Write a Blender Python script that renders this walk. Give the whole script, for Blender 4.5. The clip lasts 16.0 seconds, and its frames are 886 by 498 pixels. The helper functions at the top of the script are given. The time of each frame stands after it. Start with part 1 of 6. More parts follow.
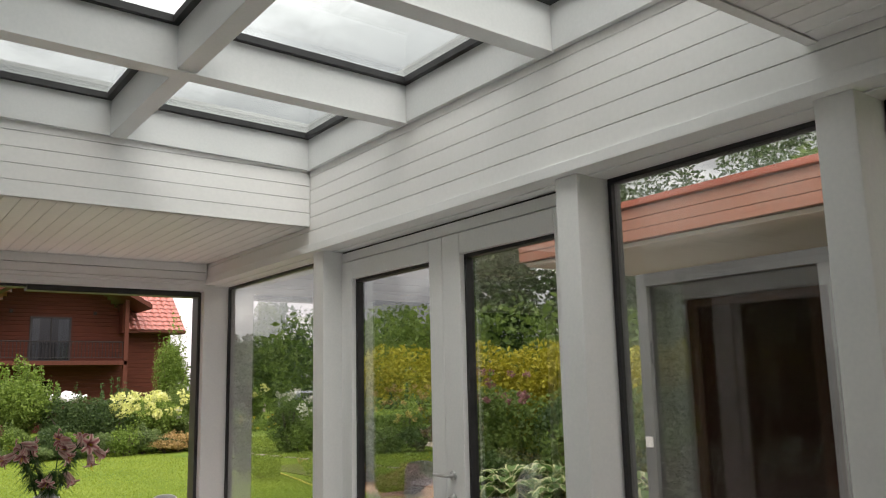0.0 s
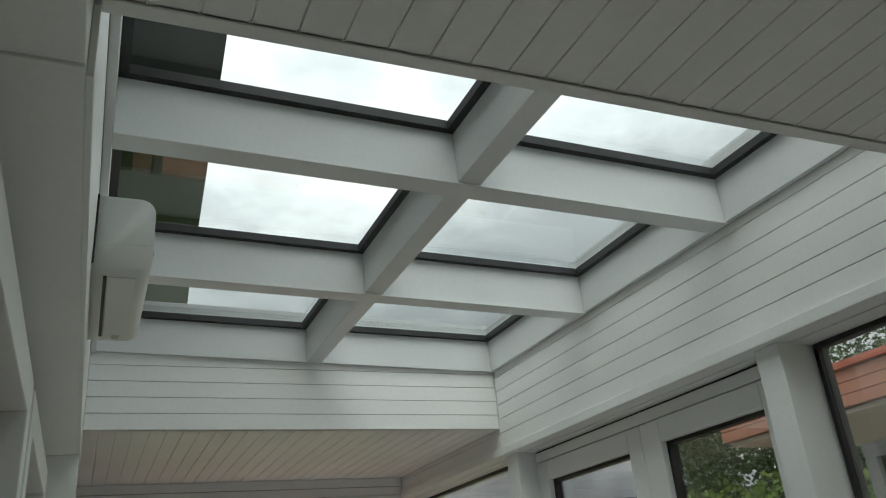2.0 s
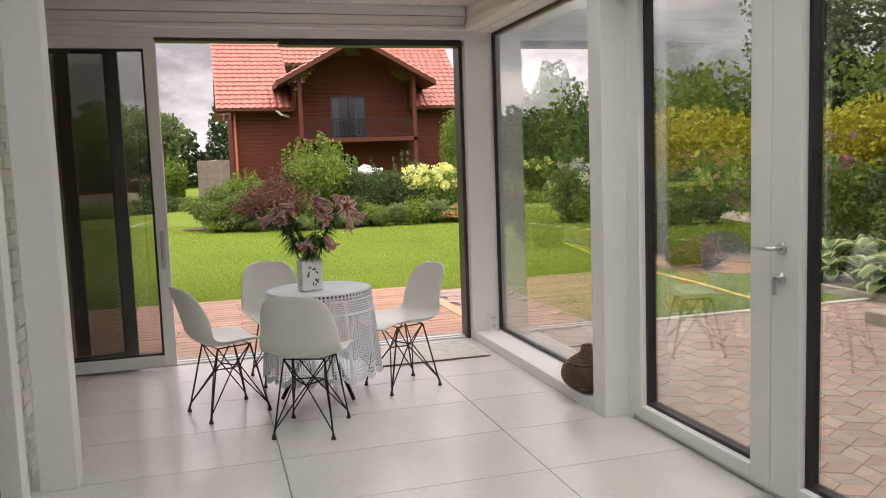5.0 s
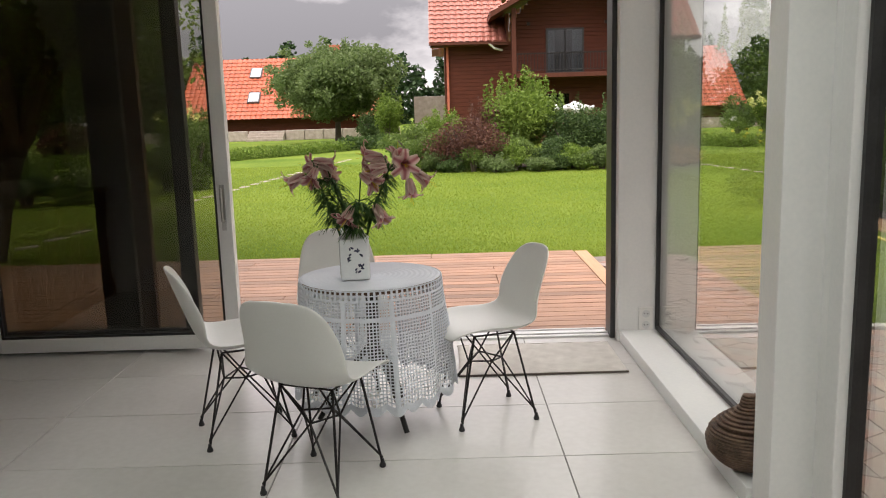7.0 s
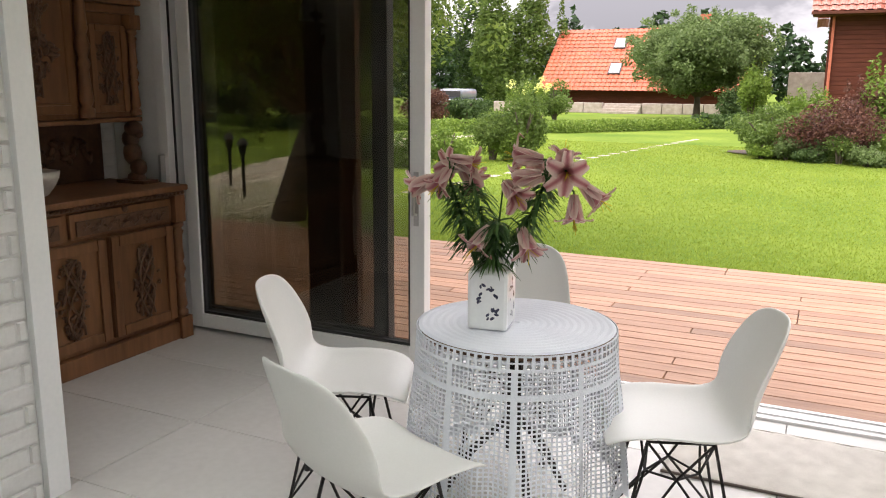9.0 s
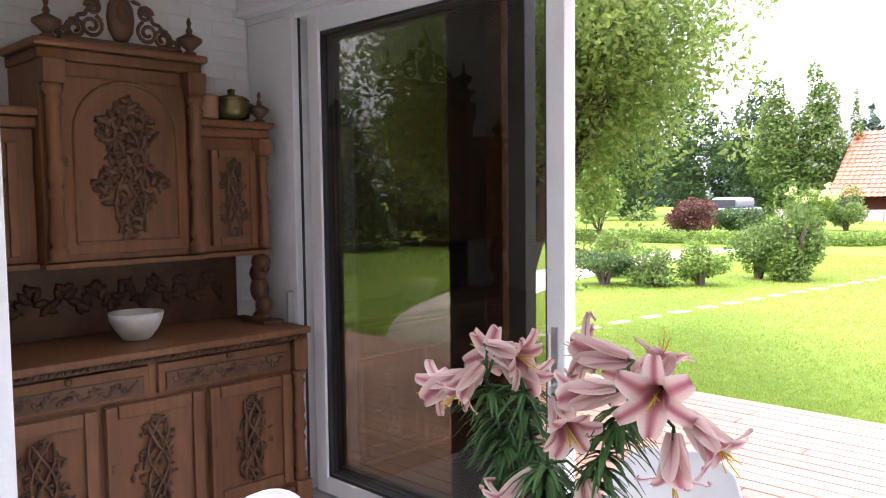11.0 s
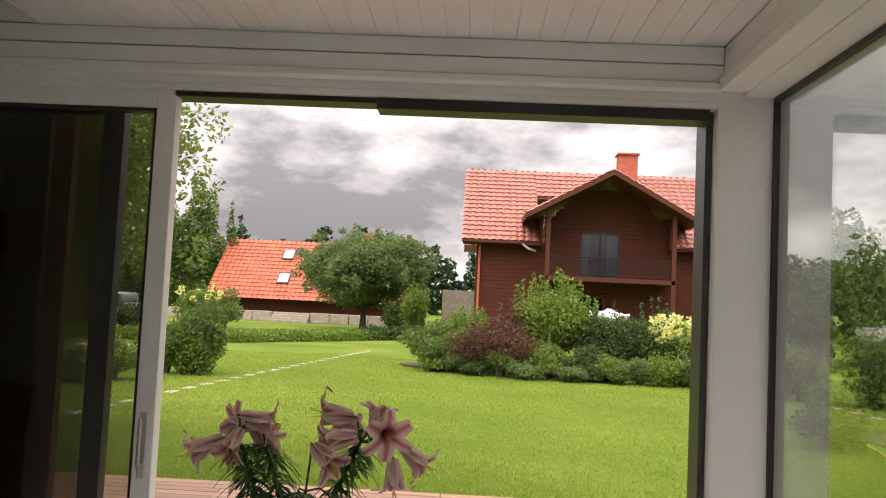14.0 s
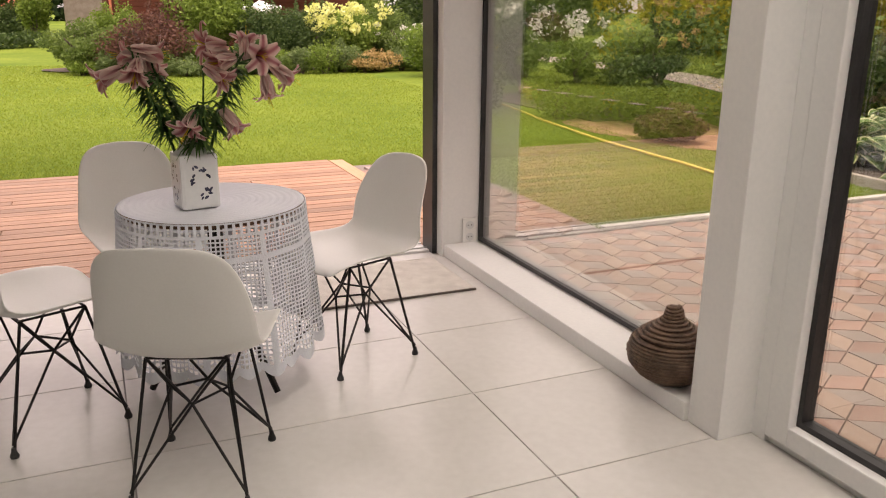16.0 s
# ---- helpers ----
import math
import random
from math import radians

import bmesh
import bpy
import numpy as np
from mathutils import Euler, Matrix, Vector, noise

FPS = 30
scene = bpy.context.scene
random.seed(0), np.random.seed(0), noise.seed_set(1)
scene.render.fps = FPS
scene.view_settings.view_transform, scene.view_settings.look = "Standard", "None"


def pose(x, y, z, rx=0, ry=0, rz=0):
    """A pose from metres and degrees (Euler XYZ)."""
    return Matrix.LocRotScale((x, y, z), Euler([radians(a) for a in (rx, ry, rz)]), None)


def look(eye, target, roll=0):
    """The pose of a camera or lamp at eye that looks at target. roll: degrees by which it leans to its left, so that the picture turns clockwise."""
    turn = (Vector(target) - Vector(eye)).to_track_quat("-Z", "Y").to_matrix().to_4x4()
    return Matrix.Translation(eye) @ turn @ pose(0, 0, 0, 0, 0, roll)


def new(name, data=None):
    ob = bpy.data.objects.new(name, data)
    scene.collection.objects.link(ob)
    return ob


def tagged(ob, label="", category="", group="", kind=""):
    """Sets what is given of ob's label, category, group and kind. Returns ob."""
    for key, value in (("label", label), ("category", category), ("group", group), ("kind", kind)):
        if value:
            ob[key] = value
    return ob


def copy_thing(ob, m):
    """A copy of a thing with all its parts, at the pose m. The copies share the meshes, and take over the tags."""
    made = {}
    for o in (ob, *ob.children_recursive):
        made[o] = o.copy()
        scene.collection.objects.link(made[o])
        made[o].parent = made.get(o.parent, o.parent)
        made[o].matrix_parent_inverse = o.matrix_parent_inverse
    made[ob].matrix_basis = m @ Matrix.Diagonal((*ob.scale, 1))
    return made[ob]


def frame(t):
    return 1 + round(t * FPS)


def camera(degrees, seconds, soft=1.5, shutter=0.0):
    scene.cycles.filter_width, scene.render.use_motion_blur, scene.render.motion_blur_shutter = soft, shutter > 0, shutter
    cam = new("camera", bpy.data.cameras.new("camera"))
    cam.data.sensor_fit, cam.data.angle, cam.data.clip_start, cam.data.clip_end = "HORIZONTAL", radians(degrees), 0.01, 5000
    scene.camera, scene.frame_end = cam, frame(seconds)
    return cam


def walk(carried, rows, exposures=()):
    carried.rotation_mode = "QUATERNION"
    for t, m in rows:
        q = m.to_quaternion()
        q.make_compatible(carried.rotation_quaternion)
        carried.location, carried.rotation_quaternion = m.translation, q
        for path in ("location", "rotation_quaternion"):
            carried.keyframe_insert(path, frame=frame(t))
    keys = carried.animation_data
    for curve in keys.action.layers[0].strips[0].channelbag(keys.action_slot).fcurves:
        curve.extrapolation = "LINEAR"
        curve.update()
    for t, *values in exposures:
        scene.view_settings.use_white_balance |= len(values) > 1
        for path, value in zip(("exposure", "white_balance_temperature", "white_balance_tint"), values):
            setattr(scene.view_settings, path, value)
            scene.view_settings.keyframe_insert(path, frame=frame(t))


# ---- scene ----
cam = camera(57.6, 16.0, soft=1.1)
PATH = [
    (0, (-2.575, -7.283, 1.57), (-1.408, -5.692, 1.898), -1.3),
    (0.5, (-2.661, -7.281, 1.566), (-1.77, -5.536, 1.966), -1.3),
    (1, (-2.666, -7.273, 1.577), (-1.913, -5.507, 2.136), -2.9),
    (1.5, (-2.654, -7.277, 1.587), (-1.911, -5.571, 2.321), -4.6),
    (2, (-2.65, -7.27, 1.591), (-1.886, -5.606, 2.396), -5.3),
    (2.5, (-2.631, -7.248, 1.58), (-1.856, -5.558, 2.318), -5.2),
    (3, (-2.613, -7.184, 1.559), (-1.846, -5.422, 2.112), -5.2),
    (3.5, (-2.545, -7.093, 1.529), (-1.825, -5.258, 1.868), -4.3),
    (4, (-2.383, -6.931, 1.501), (-1.739, -5.041, 1.609), -2.8),
    (4.2, (-2.321, -6.831, 1.477), (-1.694, -4.931, 1.499), -2.5),
    (6.3, (-1.397, -5.365, 1.433), (-1.124, -3.41, 1.109), -2.2),
    (6.5, (-1.285, -5.23, 1.438), (-1.083, -3.268, 1.105), -2.2),
    (7, (-1.043, -4.882, 1.445), (-1.052, -2.912, 1.105), -1.7),
    (7.5, (-0.906, -4.498, 1.445), (-1.031, -2.529, 1.114), -0.9),
    (8, (-0.711, -4.163, 1.459), (-1.093, -2.226, 1.141), -0.4),
    (8.5, (-0.592, -3.919, 1.476), (-1.25, -2.064, 1.118), -0.6),
    (8.7, (-0.519, -3.817, 1.469), (-1.253, -1.996, 1.087), -0.2),
    (10.8, (-0.543, -2.537, 1.522), (-1.926, -1.112, 1.288), -1.1),
    (11, (-0.552, -2.472, 1.54), (-1.958, -1.055, 1.409), -0.7),
    (11.5, (-0.542, -2.442, 1.647), (-1.955, -1.028, 1.719), 2.7),
    (12, (-0.56, -2.47, 1.692), (-1.914, -1.015, 1.918), 4.7),
    (12.5, (-0.657, -2.639, 1.69), (-1.722, -0.981, 2.029), 4.4),
    (13, (-0.72, -2.894, 1.681), (-1.389, -1.046, 2.054), 4.2),
    (13.5, (-0.762, -3.204, 1.617), (-1.102, -1.258, 1.927), 4.1),
    (14, (-1.01, -3.467, 1.572), (-1.087, -1.473, 1.702), 2.7),
    (14.5, (-1.272, -3.727, 1.525), (-1.208, -1.732, 1.398), 1.7),
    (14.8, (-1.376, -3.867, 1.47), (-1.25, -1.888, 1.212), 2.1),
    (15.3, (-1.552, -4.006, 1.423), (-1.239, -2.079, 0.989), 1.8),
    (15.6, (-1.675, -4.102, 1.408), (-1.217, -2.22, 0.909), 0.4),
    (16, (-1.758, -4.151, 1.367), (-0.999, -2.39, 0.798), 0.5),
]
EXPOSE = [(0.0, 0.75, 6900, 26), (0.6, 0.4, 6950, 24), (1.5, 0.25, 6600, 19), (2.3, 0.2, 6450, 16), (3.0, 0.35, 6550, 22), (3.5, 0.6, 6500, 28), (4.2, 1.0, 7100, 30), (6.5, 0.85, 7000, 24), (8.5, 1.1, 6950, 23), (11.0, 2.4, 5950, 36), (12.5, 2.2, 6000, 26), (13.5, 1.15, 7000, 23), (14.5, 0.78, 7250, 24), (15.3, 0.78, 7000, 24), (16.0, 0.95, 7900, 35)]
walk(cam, [(t, look(e, a, r)) for t, e, a, r in PATH], EXPOSE)

# ---- world and sun ----
EL, AZ = radians(52), radians(205)
world = bpy.data.worlds.new("sky")
scene.world = world
world.use_nodes = True
wn, wl = world.node_tree.nodes, world.node_tree.links
wn.clear()
w_out = wn.new("ShaderNodeOutputWorld")
w_bg = wn.new("ShaderNodeBackground")
w_sky = wn.new("ShaderNodeTexSky")
w_sky.sky_type, w_sky.sun_disc = "NISHITA", False
w_sky.sun_elevation, w_sky.sun_rotation = EL, AZ
w_tc = wn.new("ShaderNodeTexCoord")
w_map = wn.new("ShaderNodeMapping")
w_map.inputs["Scale"].default_value = (1.6, 1.6, 3.4)
w_map.inputs["Location"].default_value = (0.3, 0.15, 0.1)
w_n = wn.new("ShaderNodeTexNoise")
w_n.inputs["Scale"].default_value, w_n.inputs["Detail"].default_value = 1.5, 7
w_n.inputs["Roughness"].default_value = 0.6
w_r = wn.new("ShaderNodeValToRGB")
w_r.color_ramp.elements[0].position, w_r.color_ramp.elements[0].color = 0.42, (2.0, 2.16, 2.30, 1)
w_r.color_ramp.elements[1].position, w_r.color_ramp.elements[1].color = 0.62, (8.6, 8.85, 8.75, 1)
w_e = w_r.color_ramp.elements.new(0.53)
w_e.color = (5.0, 5.28, 5.40, 1)
w_c = wn.new("ShaderNodeValToRGB")
w_c.color_ramp.elements[0].position, w_c.color_ramp.elements[1].position = 0.66, 0.74
w_c.color_ramp.elements[0].color, w_c.color_ramp.elements[1].color = (0, 0, 0, 1), (1, 1, 1, 1)
w_mix = wn.new("ShaderNodeMix")
w_mix.data_type = "RGBA"
wl.new(w_tc.outputs["Generated"], w_map.inputs[0])
wl.new(w_map.outputs[0], w_n.inputs["Vector"])
wl.new(w_n.outputs["Fac"], w_r.inputs[0])
wl.new(w_n.outputs["Fac"], w_c.inputs[0])
wl.new(w_c.outputs[0], w_mix.inputs["Factor"])
wl.new(w_sky.outputs[0], w_mix.inputs["B"])
wl.new(w_mix.outputs["Result"], w_bg.inputs[0])
# an overcast sky is brighter overhead than at the horizon
w_xyz = wn.new("ShaderNodeSeparateXYZ")
w_cl, w_gr = wn.new("ShaderNodeMath"), wn.new("ShaderNodeMath")
w_cl.operation, w_gr.operation = "MAXIMUM", "MULTIPLY_ADD"
w_cl.inputs[1].default_value, w_gr.inputs[1].default_value, w_gr.inputs[2].default_value = 0.0, 0.25, 0.078
wl.new(w_tc.outputs["Generated"], w_xyz.inputs[0])
wl.new(w_xyz.outputs["Z"], w_cl.inputs[0])
wl.new(w_cl.outputs[0], w_gr.inputs[0])
wl.new(w_gr.outputs[0], w_bg.inputs[1])
# seen from below the cloud layer is thinner and more even than towards the horizon
w_even, w_ev = wn.new("ShaderNodeMapRange"), wn.new("ShaderNodeMix")
w_even.inputs[1].default_value, w_even.inputs[2].default_value, w_even.inputs[4].default_value = 0.2, 0.65, 0.65
w_ev.data_type = "RGBA"
w_ev.inputs["B"].default_value = (6.3, 6.6, 6.5, 1)
wl.new(w_cl.outputs[0], w_even.inputs[0])
wl.new(w_even.outputs[0], w_ev.inputs["Factor"])
wl.new(w_r.outputs[0], w_ev.inputs["A"])
wl.new(w_ev.outputs["Result"], w_mix.inputs["A"])
wl.new(w_bg.outputs[0], w_out.inputs[0])
sun = bpy.data.lights.new("sun", "SUN")
sun.energy, sun.angle, sun.color = 1.35, radians(60), (1, 0.96, 0.9)
sun_ob = new("sun", sun)
sun_ob.matrix_world = look((0, 0, 30), (-30 * math.sin(AZ) / math.tan(EL), -30 * math.cos(AZ) / math.tan(EL), 0))


# ---- materials ----
def mat(name, rough=0.5, metal=0.0):
    m = bpy.data.materials.new(name)
    m.use_nodes = True
    n = m.node_tree.nodes
    p = n["Principled BSDF"]
    p.inputs["Roughness"].default_value, p.inputs["Metallic"].default_value = rough, metal
    return m, n, m.node_tree.links, p


def ramp(n, stops):
    r = n.new("ShaderNodeValToRGB")
    e = r.color_ramp.elements
    while len(e) < len(stops):
        e.new(0.5)
    for k, (pos, col) in zip(e, stops):
        k.position, k.color = pos, (*col, 1)
    return r


def surface(name, dark, light, rough=0.5, scale=4.0, fine=80.0, bump=0.1, stretch=(1, 1, 1), island=0.0, metal=0.0, obj=0.0, spec=0.5):
    """Two scales of variation between two colours, with fine relief; island or obj vary the brightness from piece to piece."""
    m, n, l, p = mat(name, rough, metal)
    p.inputs["Specular IOR Level"].default_value = spec
    tc = n.new("ShaderNodeTexCoord")
    mp = n.new("ShaderNodeMapping")
    mp.inputs["Scale"].default_value = stretch
    l.new(tc.outputs["Object"], mp.inputs[0])
    a, b = n.new("ShaderNodeTexNoise"), n.new("ShaderNodeTexNoise")
    a.inputs["Scale"].default_value, b.inputs["Scale"].default_value = scale, fine
    a.inputs["Detail"].default_value = 5
    for k in (a, b):
        l.new(mp.outputs[0], k.inputs["Vector"])
    mx = n.new("ShaderNodeMath")
    mx.operation = "MULTIPLY_ADD"
    mx.inputs[1].default_value = 0.35
    l.new(b.outputs["Fac"], mx.inputs[0])
    sc = n.new("ShaderNodeMath")
    sc.operation = "MULTIPLY"
    sc.inputs[1].default_value = 0.65
    l.new(a.outputs["Fac"], sc.inputs[0])
    l.new(sc.outputs[0], mx.inputs[2])
    r = ramp(n, [(0.33, dark), (0.67, light)])
    l.new(mx.outputs[0], r.inputs[0])
    out = r.outputs[0]
    if island or obj:
        if island:
            g = n.new("ShaderNodeNewGeometry").outputs["Random Per Island"]
        else:
            g = n.new("ShaderNodeObjectInfo").outputs["Random"]
        hs = n.new("ShaderNodeHueSaturation")
        mr = n.new("ShaderNodeMapRange")
        k = island or obj
        mr.inputs[3].default_value, mr.inputs[4].default_value = 1 - k, 1 + k
        l.new(g, mr.inputs[0])
        l.new(mr.outputs[0], hs.inputs["Value"])
        l.new(out, hs.inputs["Color"])
        out = hs.outputs[0]
    l.new(out, p.inputs["Base Color"])
    if bump:
        bp = n.new("ShaderNodeBump")
        bp.inputs["Strength"].default_value, bp.inputs["Distance"].default_value = bump, 0.01
        l.new(mx.outputs[0], bp.inputs["Height"])
        l.new(bp.outputs[0], p.inputs["Normal"])
    return m


def glass_mat(name, tint, base=0.05, power=3.0, top=0.85):
    """Clear or tinted pane: straight through, with a mirror gloss that grows towards grazing angles."""
    m, n, l, p = mat(name)
    n.remove(p)
    t, g, f, mx = n.new("ShaderNodeBsdfTransparent"), n.new("ShaderNodeBsdfGlossy"), n.new("ShaderNodeLayerWeight"), n.new("ShaderNodeMixShader")
    t.inputs[0].default_value = (*tint, 1)
    g.inputs["Roughness"].default_value = 0.0
    f.inputs[0].default_value = 0.5
    pw, sc = n.new("ShaderNodeMath"), n.new("ShaderNodeMath")
    pw.operation, sc.operation = "POWER", "MULTIPLY_ADD"
    pw.inputs[1].default_value, sc.inputs[1].default_value, sc.inputs[2].default_value = power, top - base, base
    l.new(f.outputs["Facing"], pw.inputs[0])
    l.new(pw.outputs[0], sc.inputs[0])
    l.new(sc.outputs[0], mx.inputs[0])
    l.new(t.outputs[0], mx.inputs[1])
    l.new(g.outputs[0], mx.inputs[2])
    l.new(mx.outputs[0], n["Material Output"].inputs[0])
    return m


def leafy(name, dark, light, scale=1.2, trans=0.35):
    m, n, l, p = mat(name, 0.55)
    p.inputs["Specular IOR Level"].default_value = 0.25
    tc, a = n.new("ShaderNodeTexCoord"), n.new("ShaderNodeTexNoise")
    a.inputs["Scale"].default_value = scale
    l.new(tc.outputs["Object"], a.inputs["Vector"])
    g = n.new("ShaderNodeNewGeometry")
    s = n.new("ShaderNodeMath")
    s.operation = "MULTIPLY_ADD"
    s.inputs[1].default_value = 0.5
    h = n.new("ShaderNodeMath")
    h.operation = "MULTIPLY"
    h.inputs[1].default_value = 0.5
    l.new(a.outputs["Fac"], h.inputs[0])
    l.new(g.outputs["Random Per Island"], s.inputs[0])
    l.new(h.outputs[0], s.inputs[2])
    r = ramp(n, [(0.2, dark), (0.85, light)])
    l.new(s.outputs[0], r.inputs[0])
    l.new(r.outputs[0], p.inputs["Base Color"])
    t, mx = n.new("ShaderNodeBsdfTranslucent"), n.new("ShaderNodeMixShader")
    l.new(r.outputs[0], t.inputs[0])
    mx.inputs[0].default_value = trans
    l.new(p.outputs[0], mx.inputs[1])
    l.new(t.outputs[0], mx.inputs[2])
    l.new(mx.outputs[0], n["Material Output"].inputs[0])
    return m


WHITE = surface("white_paint", (0.78, 0.79, 0.79), (0.86, 0.86, 0.85), 0.45, 1.5, 60, 0.04, spec=0.4)
PANEL = surface("white_board_paint", (0.79, 0.79, 0.78), (0.86, 0.855, 0.845), 0.5, 1.2, 40, 0.05, (1, 1, 1), island=0.02, spec=0.35)
LINER = surface("grey_white_laminate", (0.66, 0.68, 0.68), (0.74, 0.75, 0.75), 0.4, 2, 60, 0.03)
RUBBER = surface("black_gasket", (0.012, 0.012, 0.013), (0.03, 0.03, 0.032), 0.45, 8, 100, 0.02)
ANTHRA = surface("anthracite_profile", (0.03, 0.032, 0.035), (0.06, 0.062, 0.066), 0.4, 5, 90, 0.02)
TILE = surface("pale_grey_porcelain_tile", (0.60, 0.585, 0.56), (0.68, 0.665, 0.64), 0.24, 1.3, 30, 0.012, obj=0.02)
GROUT = surface("grey_grout", (0.18, 0.175, 0.17), (0.26, 0.25, 0.24), 0.9, 20, 200, 0.1)
BRICKW = surface("white_painted_brick", (0.72, 0.71, 0.69), (0.82, 0.81, 0.79), 0.6, 6, 70, 0.2, obj=0.015)
BRICKJ = surface("white_painted_mortar", (0.67, 0.66, 0.64), (0.77, 0.76, 0.74), 0.85, 8, 90, 0.2)
DECK = surface("oiled_hardwood_decking", (0.26, 0.12, 0.065), (0.44, 0.245, 0.15), 0.5, 2.5, 45, 0.08, (1, 14, 14), obj=0.30)
DECKL = surface("pale_deck_border_board", (0.43, 0.23, 0.115), (0.54, 0.31, 0.17), 0.5, 2.5, 40, 0.08, (14, 1, 14))
UNDER = surface("dark_subframe", (0.02, 0.015, 0.012), (0.04, 0.03, 0.025), 0.9)
LAWN = surface("mown_lawn", (0.064, 0.124, 0.015), (0.165, 0.220, 0.034), 0.9, 0.35, 7, 0.3, spec=0.05)
PAVE = surface("concrete_paver", (0.31, 0.175, 0.135), (0.41, 0.25, 0.20), 0.85, 5, 60, 0.2, obj=0.25)
JOINT = surface("sandy_joint", (0.16, 0.13, 0.11), (0.24, 0.20, 0.17), 0.95, 10, 90, 0.2)
SOIL = surface("dark_soil", (0.04, 0.028, 0.02), (0.085, 0.06, 0.04), 0.95, 5, 50, 0.6)
REDWOOD = surface("red_brown_stained_boards", (0.30, 0.115, 0.07), (0.45, 0.19, 0.12), 0.55, 2, 30, 0.12, (1, 10, 10), island=0.12)
HOUSE = surface("dark_brown_stained_logs", (0.062, 0.016, 0.009), (0.105, 0.029, 0.016), 0.7, 1.5, 25, 0.12, (1, 6, 6), island=0.1, spec=0.2)
HTRIM = surface("brown_timber_trim", (0.07, 0.02, 0.012), (0.125, 0.038, 0.022), 0.6, 3, 25, 0.1, (6, 6, 1), spec=0.25)
ROOF = surface("orange_red_roof_tiles", (0.34, 0.105, 0.075), (0.48, 0.19, 0.14), 0.5, 1.0, 12, 0.1, obj=0.08)
ROOF2 = surface("bright_orange_roof_tiles", (0.38, 0.075, 0.032), (0.50, 0.12, 0.055), 0.5, 0.8, 12, 0.1, island=0.08)
BRICKR = surface("red_chimney_brick", (0.36, 0.09, 0.05), (0.50, 0.15, 0.09), 0.8, 6, 40, 0.2)
STONE = surface("grey_retaining_stone", (0.26, 0.22, 0.18), (0.42, 0.37, 0.32), 0.9, 4, 40, 0.4)
PLASTIC = surface("white_plastic", (0.80, 0.80, 0.78), (0.85, 0.85, 0.83), 0.32, 3, 120, 0.01)
STEEL = surface("brushed_steel", (0.5, 0.5, 0.5), (0.65, 0.65, 0.64), 0.3, 6, 120, 0.02, metal=1.0)
BLACKM = surface("black_wire_steel", (0.015, 0.014, 0.014), (0.035, 0.032, 0.03), 0.4, 10, 100, 0.03, metal=0.6)
SHELL = surface("matt_white_moulded_shell", (0.74, 0.74, 0.72), (0.79, 0.79, 0.77), 0.42, 3, 150, 0.02)
OAK = surface("carved_brown_oak", (0.115, 0.045, 0.017), (0.245, 0.108, 0.043), 0.5, 3, 40, 0.15, (1, 1, 0.12))
OAKD = surface("dark_carved_oak", (0.065, 0.029, 0.014), (0.15, 0.07, 0.034), 0.45, 10, 50, 0.3)
LACE = surface("white_crochet_cotton", (0.66, 0.69, 0.76), (0.76, 0.79, 0.85), 0.9, 6, 160, 0.3)
CHINA = surface("glazed_white_china", (0.74, 0.75, 0.76), (0.82, 0.83, 0.83), 0.15, 5, 80, 0.02)
INK = surface("dark_floral_glaze", (0.03, 0.035, 0.06), (0.10, 0.10, 0.16), 0.2, 30, 90, 0.0)
WICKER = surface("brown_woven_wicker", (0.055, 0.032, 0.022), (0.20, 0.12, 0.078), 0.65, 20, 90, 0.4)
RUG = surface("cream_woven_rug", (0.52, 0.49, 0.45), (0.68, 0.65, 0.60), 0.95, 12, 220, 0.5)
RUGEDGE = surface("brown_rug_binding", (0.10, 0.08, 0.07), (0.17, 0.14, 0.12), 0.9, 12, 120, 0.3)
BARK = surface("grey_brown_bark", (0.05, 0.04, 0.03), (0.13, 0.105, 0.08), 0.9, 5, 40, 0.6, (1, 1, 0.3))
GLASS = glass_mat("clear_glazing", (0.92, 0.95, 0.92), 0.07, 1.75, 0.92)
GLASSD = glass_mat("tinted_glazing", (0.45, 0.45, 0.42), 0.05)
GLASSL = glass_mat("sliding_door_glazing", (0.72, 0.72, 0.69), 0.05)
GLASSS = glass_mat("roof_glazing", (0.87, 0.925, 0.90), 0.02)
# Dark tint stands in for the unlit rooms behind the house panes.
GLASSK = glass_mat("dark_room_glazing", (0.42, 0.44, 0.45), 0.05)
LEAF = leafy("green_leaves", (0.07, 0.125, 0.028), (0.18, 0.26, 0.06), 1.2, 0.42)
LEAFD = leafy("dark_green_leaves", (0.03, 0.066, 0.02), (0.095, 0.155, 0.042))
LEAFY = leafy("yellow_green_leaves", (0.30, 0.285, 0.022), (0.47, 0.42, 0.045))
LEAFB = leafy("bright_green_leaves", (0.085, 0.155, 0.022), (0.21, 0.31, 0.052))
LEAFM = leafy("grey_green_leaves", (0.085, 0.14, 0.045), (0.20, 0.275, 0.10), 0.8, 0.42)
GRASS = leafy("grass_blades", (0.18, 0.265, 0.030), (0.32, 0.395, 0.064), 0.3, 0.5)
LEAFA = leafy("light_apple_leaves", (0.13, 0.21, 0.045), (0.32, 0.42, 0.105), 1.0, 0.5)
LEAFP = leafy("purple_brown_leaves", (0.065, 0.026, 0.022), (0.18, 0.085, 0.055))
CONIF = leafy("conifer_needles", (0.015, 0.04, 0.016), (0.05, 0.095, 0.035), 0.3, 0.15)


